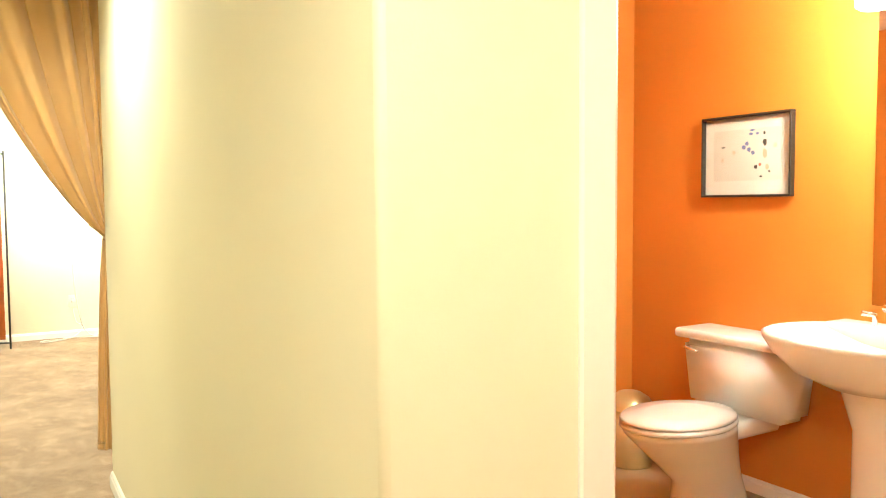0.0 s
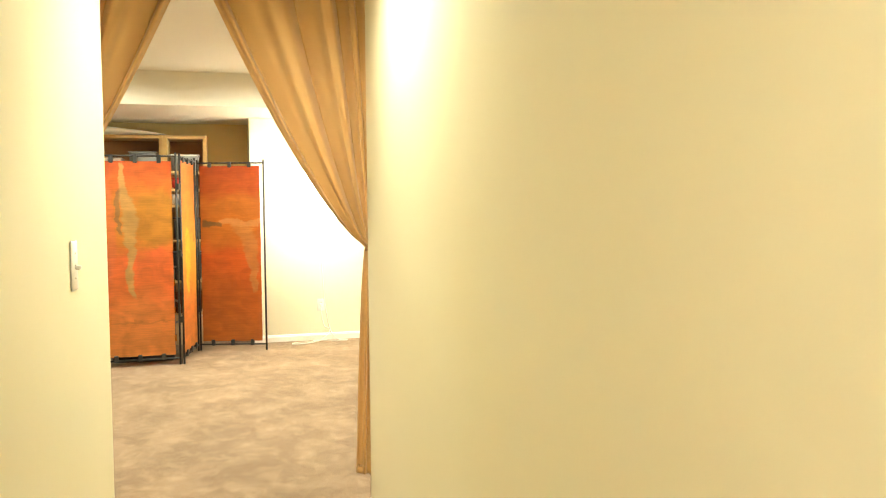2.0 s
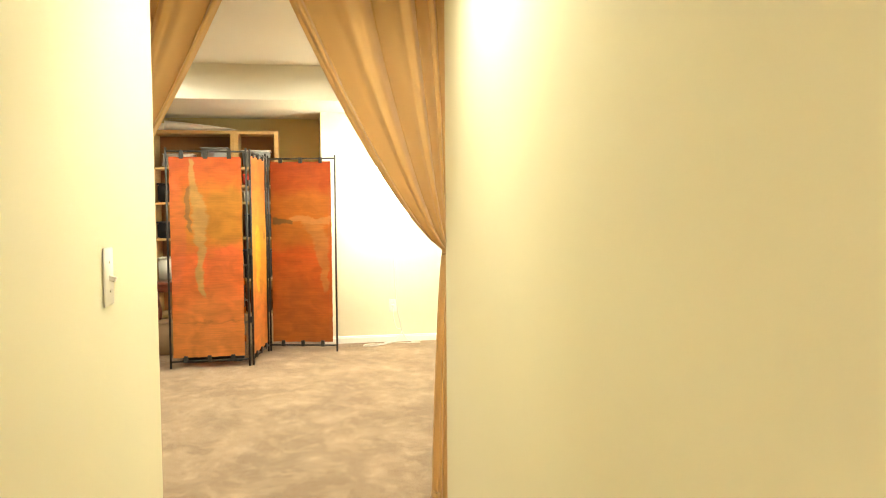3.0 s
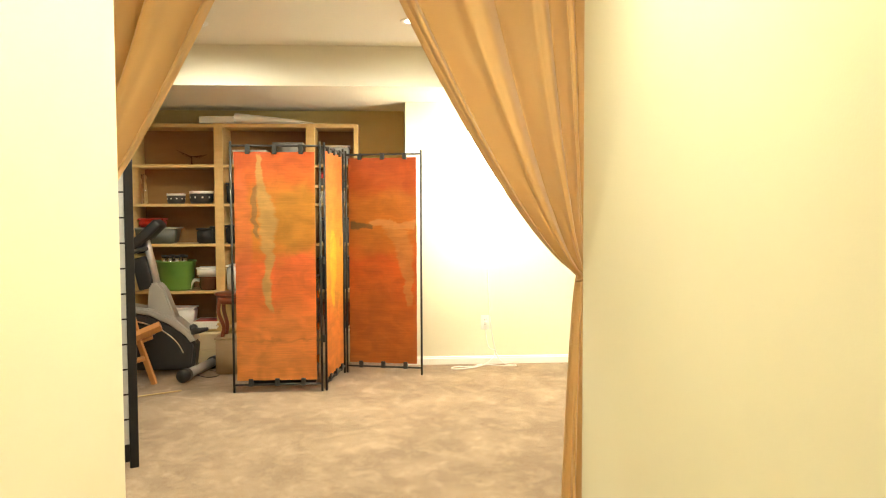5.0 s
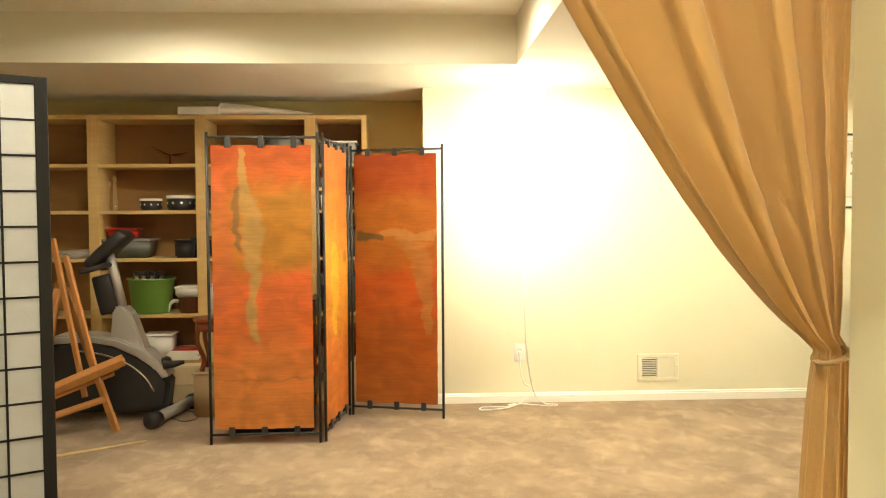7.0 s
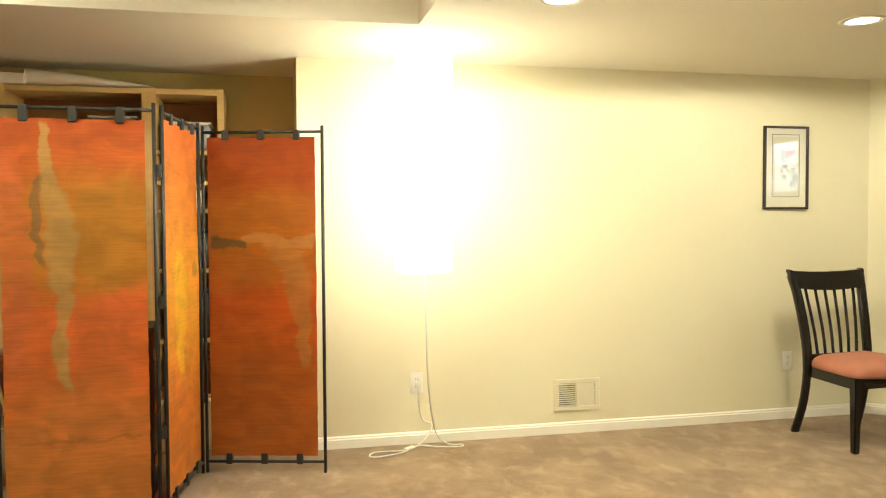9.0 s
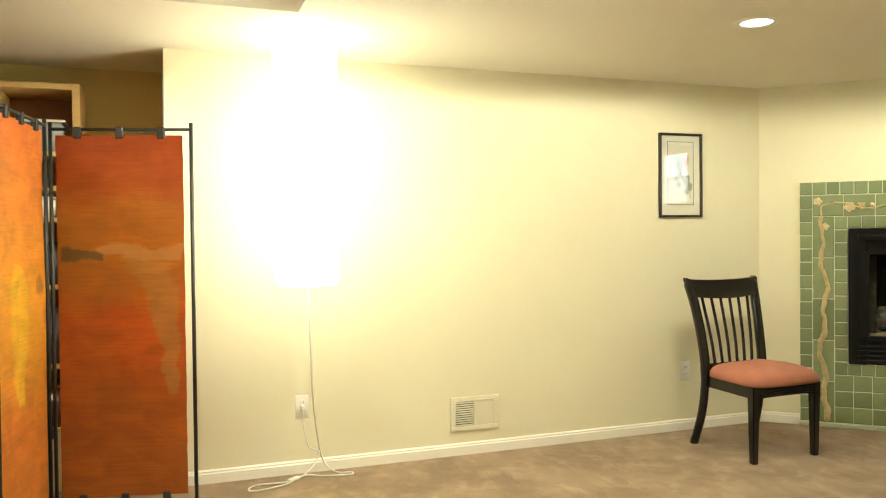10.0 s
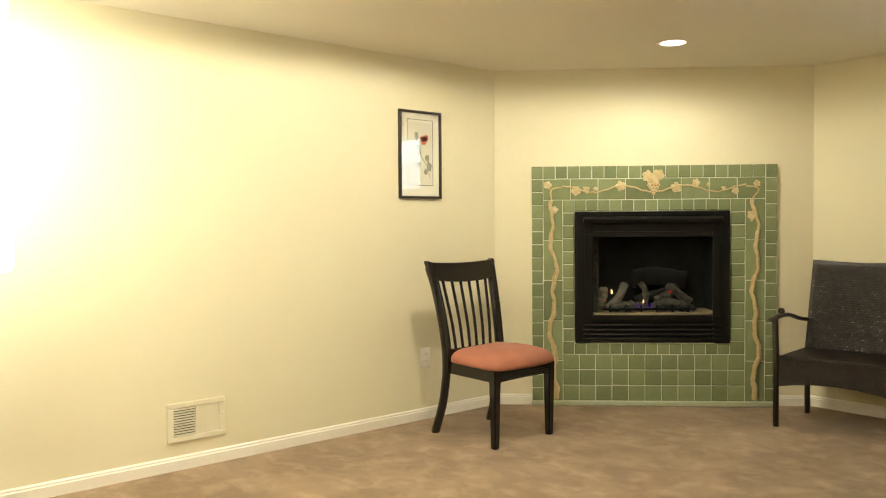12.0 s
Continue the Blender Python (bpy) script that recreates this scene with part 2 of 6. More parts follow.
def carpet_material():
    """Cut-pile carpet: nap brushed into lighter and darker patches, with small scuffs and a fine pile."""
    m = bpy.data.materials.new("brown_cut_pile_carpet")
    m.use_nodes = True
    nt = m.node_tree
    n, l = nt.nodes, nt.links
    b = n["Principled BSDF"]
    b.inputs["Roughness"].default_value, b.inputs["Specular IOR Level"].default_value = 0.95, 0.1
    b.inputs["Sheen Weight"].default_value, b.inputs["Sheen Roughness"].default_value = 0.2, 0.5
    co = n.new("ShaderNodeTexCoord")

    def layer(scale, detail, rough, distort, lo, hi, stretch):
        mp = n.new("ShaderNodeMapping")
        mp.inputs["Scale"].default_value = stretch
        mp.inputs["Rotation"].default_value = (0, 0, 0.35)
        l.new(co.outputs["Object"], mp.inputs["Vector"])
        t = n.new("ShaderNodeTexNoise")
        t.inputs["Scale"].default_value, t.inputs["Detail"].default_value = scale, detail
        t.inputs["Roughness"].default_value, t.inputs["Distortion"].default_value = rough, distort
        l.new(mp.outputs[0], t.inputs["Vector"])
        r = n.new("ShaderNodeMapRange")
        r.interpolation_type = 'SMOOTHSTEP'
        r.inputs["From Min"].default_value, r.inputs["From Max"].default_value = lo, hi
        l.new(t.outputs["Fac"], r.inputs["Value"])
        return t, r

    _, patch = layer(2.8, 6, 0.62, 0.2, 0.38, 0.66, (1, 0.9, 1))
    _, stroke = layer(9.0, 6, 0.66, 0.35, 0.46, 0.66, (1, 0.75, 1))
    pile, fleck = layer(420, 2, 0.5, 0, 0.2, 0.8, (1, 1, 1))
    s1 = n.new("ShaderNodeMath")
    s1.operation = 'MULTIPLY_ADD'
    l.new(patch.outputs[0], s1.inputs[0])
    s1.inputs[1].default_value = 0.32
    s2 = n.new("ShaderNodeMath")
    s2.operation = 'MULTIPLY_ADD'
    l.new(stroke.outputs[0], s2.inputs[0])
    s2.inputs[1].default_value = 0.30
    s3 = n.new("ShaderNodeMath")
    s3.operation = 'MULTIPLY'
    l.new(fleck.outputs[0], s3.inputs[0])
    s3.inputs[1].default_value = 0.16
    l.new(s3.outputs[0], s2.inputs[2])
    l.new(s2.outputs[0], s1.inputs[2])
    mc = n.new("ShaderNodeMix")
    mc.data_type = 'RGBA'
    mc.inputs[6].default_value = (0.215, 0.141, 0.080, 1)
    mc.inputs[7].default_value = (0.52, 0.375, 0.24, 1)
    l.new(s1.outputs[0], mc.inputs[0])
    l.new(mc.outputs[2], b.inputs["Base Color"])
    bp = n.new("ShaderNodeBump")
    bp.inputs["Strength"].default_value, bp.inputs["Distance"].default_value = 0.55, 0.008
    l.new(pile.outputs["Fac"], bp.inputs["Height"])
    l.new(bp.outputs[0], b.inputs["Normal"])
    return m


CARPET = carpet_material()


def curtain_material():
    m = material("tan_linen_curtain", (0.70, 0.485, 0.23), 0.6, dark=(0.61, 0.415, 0.185), scale=3, grain=500, stretch=(1, 1, 0.3), bump=0.12, mix=0.6, spec=0.3)
    b = m.node_tree.nodes["Principled BSDF"]
    b.inputs["Sheen Weight"].default_value = 0.3
    return m


CURTAIN = curtain_material()
TIE_CORD = material("brown_tie_cord", (0.42, 0.28, 0.13), 0.8, dark=(0.32, 0.20, 0.09), scale=40, grain=300, bump=0.3)


def painted_panel(name, seed, cols, bands=(), blobs=(), gain=(1, 1, 1)):
    """Hand-painted fibre panel. cols: colours by height; bands: soft strokes (colour, strength, upright?, [(along, middle, half width)]);
    blobs: soft ovals (colour, strength, u, w, radius u, radius w). u and w run across and up the panel."""
    m = bpy.data.materials.new(name)
    m.use_nodes = True
    nt = m.node_tree
    n, l = nt.nodes, nt.links
    b = n["Principled BSDF"]
    b.inputs["Roughness"].default_value = 0.62

    def math_node(op, a, c=None, d=None):
        k = n.new("ShaderNodeMath")
        k.operation = op
        for slot, v in enumerate((a, c, d)):
            if v is None:
                continue
            if isinstance(v, (int, float)):
                k.inputs[slot].default_value = v
            else:
                l.new(v, k.inputs[slot])
        return k.outputs[0]

    def noise_node(scale, detail, distort, stretch):
        mp = n.new("ShaderNodeMapping")
        mp.inputs["Location"].default_value = (seed * 3.1, seed * 1.7, seed * 2.3)
        mp.inputs["Scale"].default_value = stretch
        l.new(co.outputs["Object"], mp.inputs["Vector"])
        t = n.new("ShaderNodeTexNoise")
        t.inputs["Scale"].default_value, t.inputs["Detail"].default_value, t.inputs["Distortion"].default_value = scale, detail, distort
        l.new(mp.outputs[0], t.inputs["Vector"])
        return t.outputs["Fac"]

    def ramp_node(fac, stops):
        r = n.new("ShaderNodeValToRGB")
        el = r.color_ramp.elements
        el[0].position, el[0].color = stops[0][0], (*stops[0][1], 1)
        el[1].position, el[1].color = stops[-1][0], (*stops[-1][1], 1)
        for p, c in stops[1:-1]:
            e = el.new(p)
            e.color = (*c, 1)
        l.new(fac, r.inputs["Fac"])
        return r.outputs[0]

    def blend(fac, base, colour):
        k = n.new("ShaderNodeMix")
        k.data_type = 'RGBA'
        l.new(fac, k.inputs[0])
        l.new(base, k.inputs[6])
        k.inputs[7].default_value = (*colour, 1)
        return k.outputs[2]

    def soft(value, lo, hi, out):
        k = n.new("ShaderNodeMapRange")
        k.interpolation_type = 'SMOOTHSTEP'
        k.inputs["From Min"].default_value, k.inputs["From Max"].default_value = lo, hi
        k.inputs["To Min"].default_value, k.inputs["To Max"].default_value = out
        l.new(value, k.inputs["Value"])
        return k.outputs[0]

    co = n.new("ShaderNodeTexCoord")
    sep = n.new("ShaderNodeSeparateXYZ")
    l.new(co.outputs["UV"], sep.inputs[0])
    wob = noise_node(4.0, 5, 0.8, (1, 1, 1.6))
    fray = noise_node(1.0, 4, 0.3, (14, 14, 60))
    u = math_node('ADD', math_node('MULTIPLY_ADD', wob, 0.16, sep.outputs[0]), -0.08)
    w = math_node('ADD', math_node('MULTIPLY_ADD', wob, 0.11, sep.outputs[1]), -0.055)
    big = noise_node(1.7, 5, 0.7, (1.4, 1.4, 1))
    out = ramp_node(math_node('ADD', math_node('MULTIPLY_ADD', big, 0.24, w), -0.12), [(p, (min(0.8, r * gain[0]), g * gain[1], bl * gain[2])) for p, (r, g, bl) in cols])
    for colour, strength, cu, cw, ru, rw in blobs:
        du = math_node('POWER', math_node('ABSOLUTE', math_node('DIVIDE', math_node('SUBTRACT', u, cu), ru)), 2.0)
        dw = math_node('POWER', math_node('ABSOLUTE', math_node('DIVIDE', math_node('SUBTRACT', w, cw), rw)), 2.0)
        out = blend(soft(math_node('ADD', du, dw), 0.55, 1.25, (strength, 0.0)), out, colour)
    for colour, strength, up, line in bands:
        along, across = (w, u) if up else (u, w)
        mid = ramp_node(along, [(p, (c, c, c)) for p, c, h in line])
        half = ramp_node(along, [(p, (h, h, h)) for p, c, h in line])
        d = math_node('DIVIDE', math_node('ABSOLUTE', math_node('SUBTRACT', across, mid)), math_node('MAXIMUM', half, 0.002))
        d = math_node('ADD', math_node('MULTIPLY_ADD', fray, 0.7, d), -0.35)
        mask = soft(d, 0.62, 1.15, (strength, 0.0))
        ends = math_node('MULTIPLY', soft(along, line[0][0], line[0][0] + 0.03, (0.0, 1.0)), soft(along, line[-1][0] - 0.02, line[-1][0], (1.0, 0.0)))
        out = blend(math_node('MULTIPLY', mask, ends), out, colour)
    grain = noise_node(1.0, 6, 0.0, (7, 7, 120))
    blotch = noise_node(6.0, 6, 0.8, (1, 1, 1.5))
    val = math_node('MULTIPLY', soft(grain, 0.3, 0.7, (1.03, 1.17)), soft(blotch, 0.25, 0.75, (0.94, 1.24)))
    hs = n.new("ShaderNodeHueSaturation")
    l.new(val, hs.inputs["Value"])
    l.new(out, hs.inputs["Color"])
    l.new(hs.outputs[0], b.inputs["Base Color"])
    bp = n.new("ShaderNodeBump")
    bp.inputs["Strength"].default_value, bp.inputs["Distance"].default_value = 0.25, 0.002
    l.new(grain, bp.inputs["Height"])
    l.new(bp.outputs[0], b.inputs["Normal"])
    return m


PANEL_A = painted_panel("orange_painted_panel", 1,
                        [(0.0, (0.60, 0.21, 0.045)), (0.22, (0.62, 0.19, 0.04)), (0.38, (0.62, 0.145, 0.03)), (0.54, (0.64, 0.14, 0.032)), (0.62, (0.54, 0.20, 0.026)), (0.80, (0.54, 0.20, 0.026)), (0.90, (0.56, 0.13, 0.022)), (1.0, (0.46, 0.085, 0.016))],
                        [((0.22, 0.15, 0.06), 0.62, True, [(0.60, 0.27, 0.02), (0.68, 0.235, 0.034), (0.78, 0.225, 0.036), (0.84, 0.26, 0.045), (0.87, 0.30, 0.02)]),
                         ((0.30, 0.10, 0.03), 0.26, False, [(0.08, 0.174, 0.004), (0.45, 0.176, 0.006), (0.95, 0.180, 0.004)]),
                         ((0.56, 0.34, 0.10), 0.85, True, [(0.29, 0.45, 0.04), (0.34, 0.42, 0.05), (0.41, 0.40, 0.055), (0.47, 0.41, 0.06), (0.54, 0.42, 0.07), (0.61, 0.38, 0.10), (0.70, 0.41, 0.125), (0.78, 0.36, 0.10), (0.88, 0.33, 0.055), (1.0, 0.30, 0.035)])],
                        [((0.50, 0.235, 0.03), 0.7, 0.78, 0.70, 0.36, 0.15), ((0.70, 0.18, 0.06), 0.6, 0.05, 0.62, 0.16, 0.30)], (1.13, 1.18, 1.3))
PANEL_B = painted_panel("gold_painted_panel", 2,
                        [(0.0, (0.60, 0.20, 0.035)), (0.25, (0.62, 0.19, 0.03)), (0.42, (0.66, 0.27, 0.03)), (0.60, (0.68, 0.30, 0.03)), (0.78, (0.62, 0.22, 0.03)), (1.0, (0.58, 0.16, 0.028))],
                        [((0.74, 0.48, 0.04), 0.8, True, [(0.28, 0.45, 0.05), (0.38, 0.42, 0.14), (0.50, 0.45, 0.22), (0.60, 0.40, 0.18), (0.66, 0.38, 0.06)])],
                        [((0.30, 0.17, 0.04), 0.5, 0.85, 0.58, 0.10, 0.03)], (1.05, 1.15, 1.3))
PANEL_C = painted_panel("rust_painted_panel", 3,
                        [(0.0, (0.40, 0.115, 0.02)), (0.28, (0.40, 0.10, 0.016)), (0.50, (0.48, 0.095, 0.016)), (0.60, (0.40, 0.12, 0.018)), (0.78, (0.38, 0.125, 0.018)), (0.87, (0.37, 0.08, 0.013)), (1.0, (0.34, 0.06, 0.011))],
                        [((0.42, 0.20, 0.05), 0.75, True, [(0.27, 0.90, 0.03), (0.34, 0.90, 0.06), (0.44, 0.88, 0.08), (0.54, 0.82, 0.12), (0.62, 0.74, 0.18), (0.69, 0.70, 0.20)]),
                         ((0.46, 0.24, 0.07), 0.75, False, [(0.28, 0.675, 0.012), (0.45, 0.69, 0.02), (0.7, 0.685, 0.016), (1.0, 0.68, 0.012)]),
                         ((0.13, 0.085, 0.03), 0.85, False, [(0.0, 0.665, 0.02), (0.10, 0.675, 0.026), (0.22, 0.665, 0.018), (0.36, 0.66, 0.008)])],
                        [((0.42, 0.15, 0.02), 0.65, 0.50, 0.68, 0.44, 0.15)], (1.02, 1.06, 1.05))

# ---- mesh helpers ----


def put(bm, name, mat, smooth=False):
    me = bpy.data.meshes.new(name)
    bm.normal_update()
    bm.to_mesh(me)
    bm.free()
    if mat:
        me.materials.append(mat)
    if smooth:
        me.shade_smooth()
    return me


def part(name, bm, mat, parent, label="", smooth=False):
    ob = new(name, put(bm, name, mat, smooth))
    ob.parent = parent
    if label:
        ob["label"] = label
    return ob


def thing(name, m, label, category, group="", kind=""):
    e = new(name)
    e.empty_display_size = 0.05
    e.matrix_world = m
    return tagged(e, label, category, group, kind)


def single(name, bm, mat, m, label, category, group="", smooth=False, kind=""):
    ob = new(name, put(bm, name, mat, smooth))
    ob.matrix_world = m
    return tagged(ob, label, category, group, kind)


def add_box(bm, x0, x1, y0, y1, z0, z1, bev=0.0, segs=1):
    r = bmesh.ops.create_cube(bm, size=1)
    vs = r["verts"]
    for v in vs:
        v.co = Vector(((x0 + x1) / 2 + v.co.x * (x1 - x0), (y0 + y1) / 2 + v.co.y * (y1 - y0), (z0 + z1) / 2 + v.co.z * (z1 - z0)))
    if bev:
        es = list({e for v in vs for e in v.link_edges})
        bmesh.ops.bevel(bm, geom=es, offset=bev, segments=segs, affect='EDGES', profile=0.5)
    return bm


def box(x0, x1, y0, y1, z0, z1, bev=0.0, segs=1):
    return add_box(bmesh.new(), x0, x1, y0, y1, z0, z1, bev, segs)


def add_tube(bm, pts, r, n=8, close_ends=True, flat=1.0):
    """A swept tube; r is a number or one radius per point."""
    pts = [Vector(p) for p in pts]
    rings = []
    a = None
    for i, p in enumerate(pts):
        d = (pts[min(i + 1, len(pts) - 1)] - pts[max(i - 1, 0)]).normalized()
        if a is None:
            a = d.cross(Vector((0, 0, 1)) if abs(d.z) < 0.95 else Vector((0, 1, 0))).normalized()
        else:
            a = (a - d * a.dot(d)).normalized()
        b = d.cross(a).normalized()
        rad = r[i] if isinstance(r, (list, tuple)) else r
        rings.append([bm.verts.new(p + rad * (math.cos(t) * a + flat * math.sin(t) * b)) for t in [2 * math.pi * k / n for k in range(n)]])
    for q, w in zip(rings, rings[1:]):
        for k in range(n):
            bm.faces.new((q[k], q[(k + 1) % n], w[(k + 1) % n], w[k]))
    if close_ends:
        bm.faces.new(rings[0][::-1])
        bm.faces.new(rings[-1])
    return bm


def tube(pts, r, n=8, flat=1.0):
    return add_tube(bmesh.new(), pts, r, n, True, flat)


def add_lathe(bm, profile, n=24, sx=1.0, sy=1.0, c=(0, 0, 0)):
    """Profile of (radius, height) turned round z; radius 0 closes an end."""
    rings = []
    for r, z in profile:
        if r <= 1e-6:
            rings.append([bm.verts.new((c[0], c[1], c[2] + z))])
        else:
            rings.append([bm.verts.new((c[0] + sx * r * math.cos(2 * math.pi * k / n), c[1] + sy * r * math.sin(2 * math.pi * k / n), c[2] + z)) for k in range(n)])
    for q, w in zip(rings, rings[1:]):
        for k in range(n):
            a = [q[0]] if len(q) == 1 else [q[k], q[(k + 1) % n]]
            b = [w[0]] if len(w) == 1 else [w[(k + 1) % n], w[k]]
            if len(a) + len(b) > 2:
                bm.faces.new(a + b)
    bmesh.ops.recalc_face_normals(bm, faces=bm.faces)
    return bm


def lathe(profile, n=24, sx=1.0, sy=1.0, c=(0, 0, 0)):
    return add_lathe(bmesh.new(), profile, n, sx, sy, c)


def add_prism(bm, outline, y0, y1):
    """An outline in (x, z), as a slab from y0 to y1."""
    a = [bm.verts.new((x, y0, z)) for x, z in outline]
    b = [bm.verts.new((x, y1, z)) for x, z in outline]
    bm.faces.new(a)
    bm.faces.new(b[::-1])
    n = len(a)
    for k in range(n):
        bm.faces.new((a[k], b[k], b[(k + 1) % n], a[(k + 1) % n]))
    bmesh.ops.recalc_face_normals(bm, faces=bm.faces)
    return bm


def prism(outline, y0, y1):
    return add_prism(bmesh.new(), outline, y0, y1)


def moved(bm, m):
    bmesh.ops.transform(bm, matrix=m, verts=bm.verts)
    return bm


def setting(name, bm, mat, label="", smooth=False):
    ob = new(name, put(bm, name, mat, smooth))
    return tagged(ob, label, kind="structure")


def upright(x0, y0, x1, y1):
    """Pose with x along the plan line from the first point to the second and y to its left."""
    return pose(x0, y0, 0, 0, 0, math.degrees(math.atan2(y1 - y0, x1 - x0)))


# ---- large structure ----
LOW, TRAY, HALL_C = 2.15, 2.43, 2.30
BACK = 7.67
setting("floor", box(-5.0, 5.5, -2.2, 8.6, -0.12, 0.0), CARPET, "brown cut-pile carpet with brushed lighter patches")
setting("floor_bathroom", box(0.70, 2.74, -0.95, 2.34, 0.0, 0.006), BEIGE_TILE, "beige tiled bathroom floor")

setting("wall_north", box(0.06, 3.80, BACK, BACK + 0.75, 0, LOW), WALL, "cream painted wall behind the lantern")
setting("wall_alcove", box(-4.6, 0.058, 8.27, 8.42, 0, LOW), OCHRE, "alcove wall coloured between ochre and cream paint in shade")
DA, DB = Vector((3.675, 7.67, 0)), Vector((5.141, 6.299, 0))
DIAG = upright(DA.x, DA.y, DB.x, DB.y)
wf = bmesh.new()
add_box(wf, 0.0, 0.56, 0.0, 0.55, 0, LOW)
add_box(wf, 1.43, 2.007, 0.0, 0.55, 0, LOW)
add_box(wf, 0.56, 1.43, 0.0, 0.55, 0, 0.46)
add_box(wf, 0.56, 1.43, 0.0, 0.55, 1.18, LOW)
add_box(wf, 0.56, 1.43, 0.42, 0.55, 0.46, 1.18)
setting("wall_fireplace", moved(wf, DIAG), WALL, "cream painted corner wall round the fireplace")
# east wall with the high window
WY0, WY1, WZ0, WZ1 = 4.42, 5.0, 1.52, 2.10
ew = bmesh.new()
add_box(ew, 5.141, 5.29, WY1, 6.40, 0, LOW)
add_box(ew, 5.141, 5.29, 2.9, WY0, 0, LOW)
add_box(ew, 5.141, 5.29, WY0, WY1, 0, WZ0)
add_box(ew, 5.141, 5.29, WY0, WY1, WZ1, LOW)
setting("wall_east", ew, WALL, "cream painted wall with a small high window")
setting("wall_south", box(0.536, 5.141, 3.06, 3.185, 0, LOW), WALL, "cream painted wall beside the curtained opening")
sw = bmesh.new()
add_box(sw, -5.0, -0.95, 3.06, 3.185, 0, TRAY)
add_box(sw, -0.95, 0.536, 3.06, 3.185, 2.25, TRAY)
setting("wall_south_west", sw, WALL, "cream painted wall over the curtained opening")
setting("wall_west", box(-4.75, -4.6, 3.185, 8.42, 0, TRAY), WALL, "cream painted far side wall")

NA, NB = Vector((0.356, 0.384, 0)), Vector((0.60, 0.283, 0))


def hall_corner():
    """The hallway wall and the short wall beside the bathroom door, meeting in a rounded plaster corner."""
    end = Vector((0.414, 3.185, 0))
    along, across = (end - NA).normalized(), (NB - NA).normalized()
    r = 0.012
    pts = [end]
    a, b = NA + along * r, NA + across * r
    for k in range(9):
        t = k / 8
        pts.append(a * (1 - t) ** 2 + NA * (2 * t * (1 - t)) + b * t ** 2)
    inner = NA + along * 0.13 + across * 0.12
    pts += [NB, NB + Vector((-across.y, across.x, 0)) * 0.13, inner, end + Vector((0.12, 0, 0))]
    bm = bmesh.new()
    low = [bm.verts.new(q) for q in pts]
    high = [bm.verts.new((q.x, q.y, HALL_C)) for q in pts]
    n = len(pts)
    for k in range(n):
        f = bm.faces.new((low[k], low[(k + 1) % n], high[(k + 1) % n], high[k]))
        f.smooth = 1 <= k <= 8
    bm.faces.new(low[::-1])
    bm.faces.new(high)
    bmesh.ops.recalc_face_normals(bm, faces=bm.faces)
    return bm


setting("wall_hall_east", hall_corner(), WALL, "cream painted hallway wall with a rounded corner")
hl = bmesh.new()
add_box(hl, -0.62, -0.50, -2.0, 2.60, 0, HALL_C)
add_box(hl, -1.07, -0.62, 2.48, 2.60, 0, HALL_C)
add_box(hl, -1.07, -0.95, 2.60, 3.06, 0, HALL_C)
setting("wall_hall_west", hl, WALL, "cream painted hallway wall with a light switch")
nook = upright(NA.x, NA.y, NB.x, NB.y)
cas = moved(box((NB - NA).length, (NB - NA).length + 0.050, -0.012, 0.10, 0, 2.08, 0.004), nook)
setting("door_casing", cas, TRIM, "white painted door casing")
bw = bmesh.new()
add_box(bw, 0.60, 0.70, 0.46, 2.45, 0, HALL_C)
add_box(bw, 0.60, 0.70, -2.0, -0.55, 0, HALL_C)
add_box(bw, 0.60, 0.70, -0.55, 0.26, 2.10, HALL_C)
setting("wall_bathroom_west", bw, ORANGE, "orange painted bathroom wall")
setting("wall_bathroom_north", box(0.70, 2.74, 2.33, 2.45, 0, HALL_C), ORANGE, "orange painted bathroom wall")
setting("wall_bathroom_east", box(2.74, 2.86, -1.07, 2.47, 0, HALL_C), ORANGE, "orange painted bathroom wall")
setting("wall_bathroom_south", box(0.70, 2.74, -1.07, -0.95, 0, HALL_C), ORANGE, "orange painted bathroom wall")
setting("wall_hall_south", box(-0.62, 0.70, -2.12, -2.0, 0, HALL_C), WALL, "cream painted end wall of the hallway")

# ceilings: low field with a raised tray, hallway, bathroom
TX0, TX1, TY0, TY1 = -3.4, 0.583, 3.29, 6.862
lc = bmesh.new()
add_box(lc, TX1, 5.29, 3.06, 8.42, LOW, LOW + 0.10)
add_box(lc, -4.75, TX1, TY1, 8.42, LOW, LOW + 0.10)
add_box(lc, -4.75, TX0, 3.185, TY1, LOW, LOW + 0.10)
setting("ceiling", lc, CEIL, "off-white low ceiling round a raised tray")
tc = bmesh.new()
add_box(tc, TX0 - 0.1, TX1 + 0.1, 3.06, TY1 + 0.1, TRAY, TRAY + 0.08)
setting("ceiling_tray", tc, CEIL, "off-white raised tray ceiling")
for q in ((TX0 - 0.1, TX1 + 0.1, TY1, TY1 + 0.1), (TX1, TX1 + 0.1, 3.06, TY1), (TX0 - 0.1, TX0, 3.185, TY1)):
    setting("ceiling_tray_side", box(*q, LOW + 0.10, TRAY), CEIL, "off-white side of the tray ceiling")
setting("ceiling_hall", box(-1.07, 2.86, -2.12, 3.06, HALL_C, HALL_C + 0.1), CEIL, "off-white hallway and bathroom ceiling")


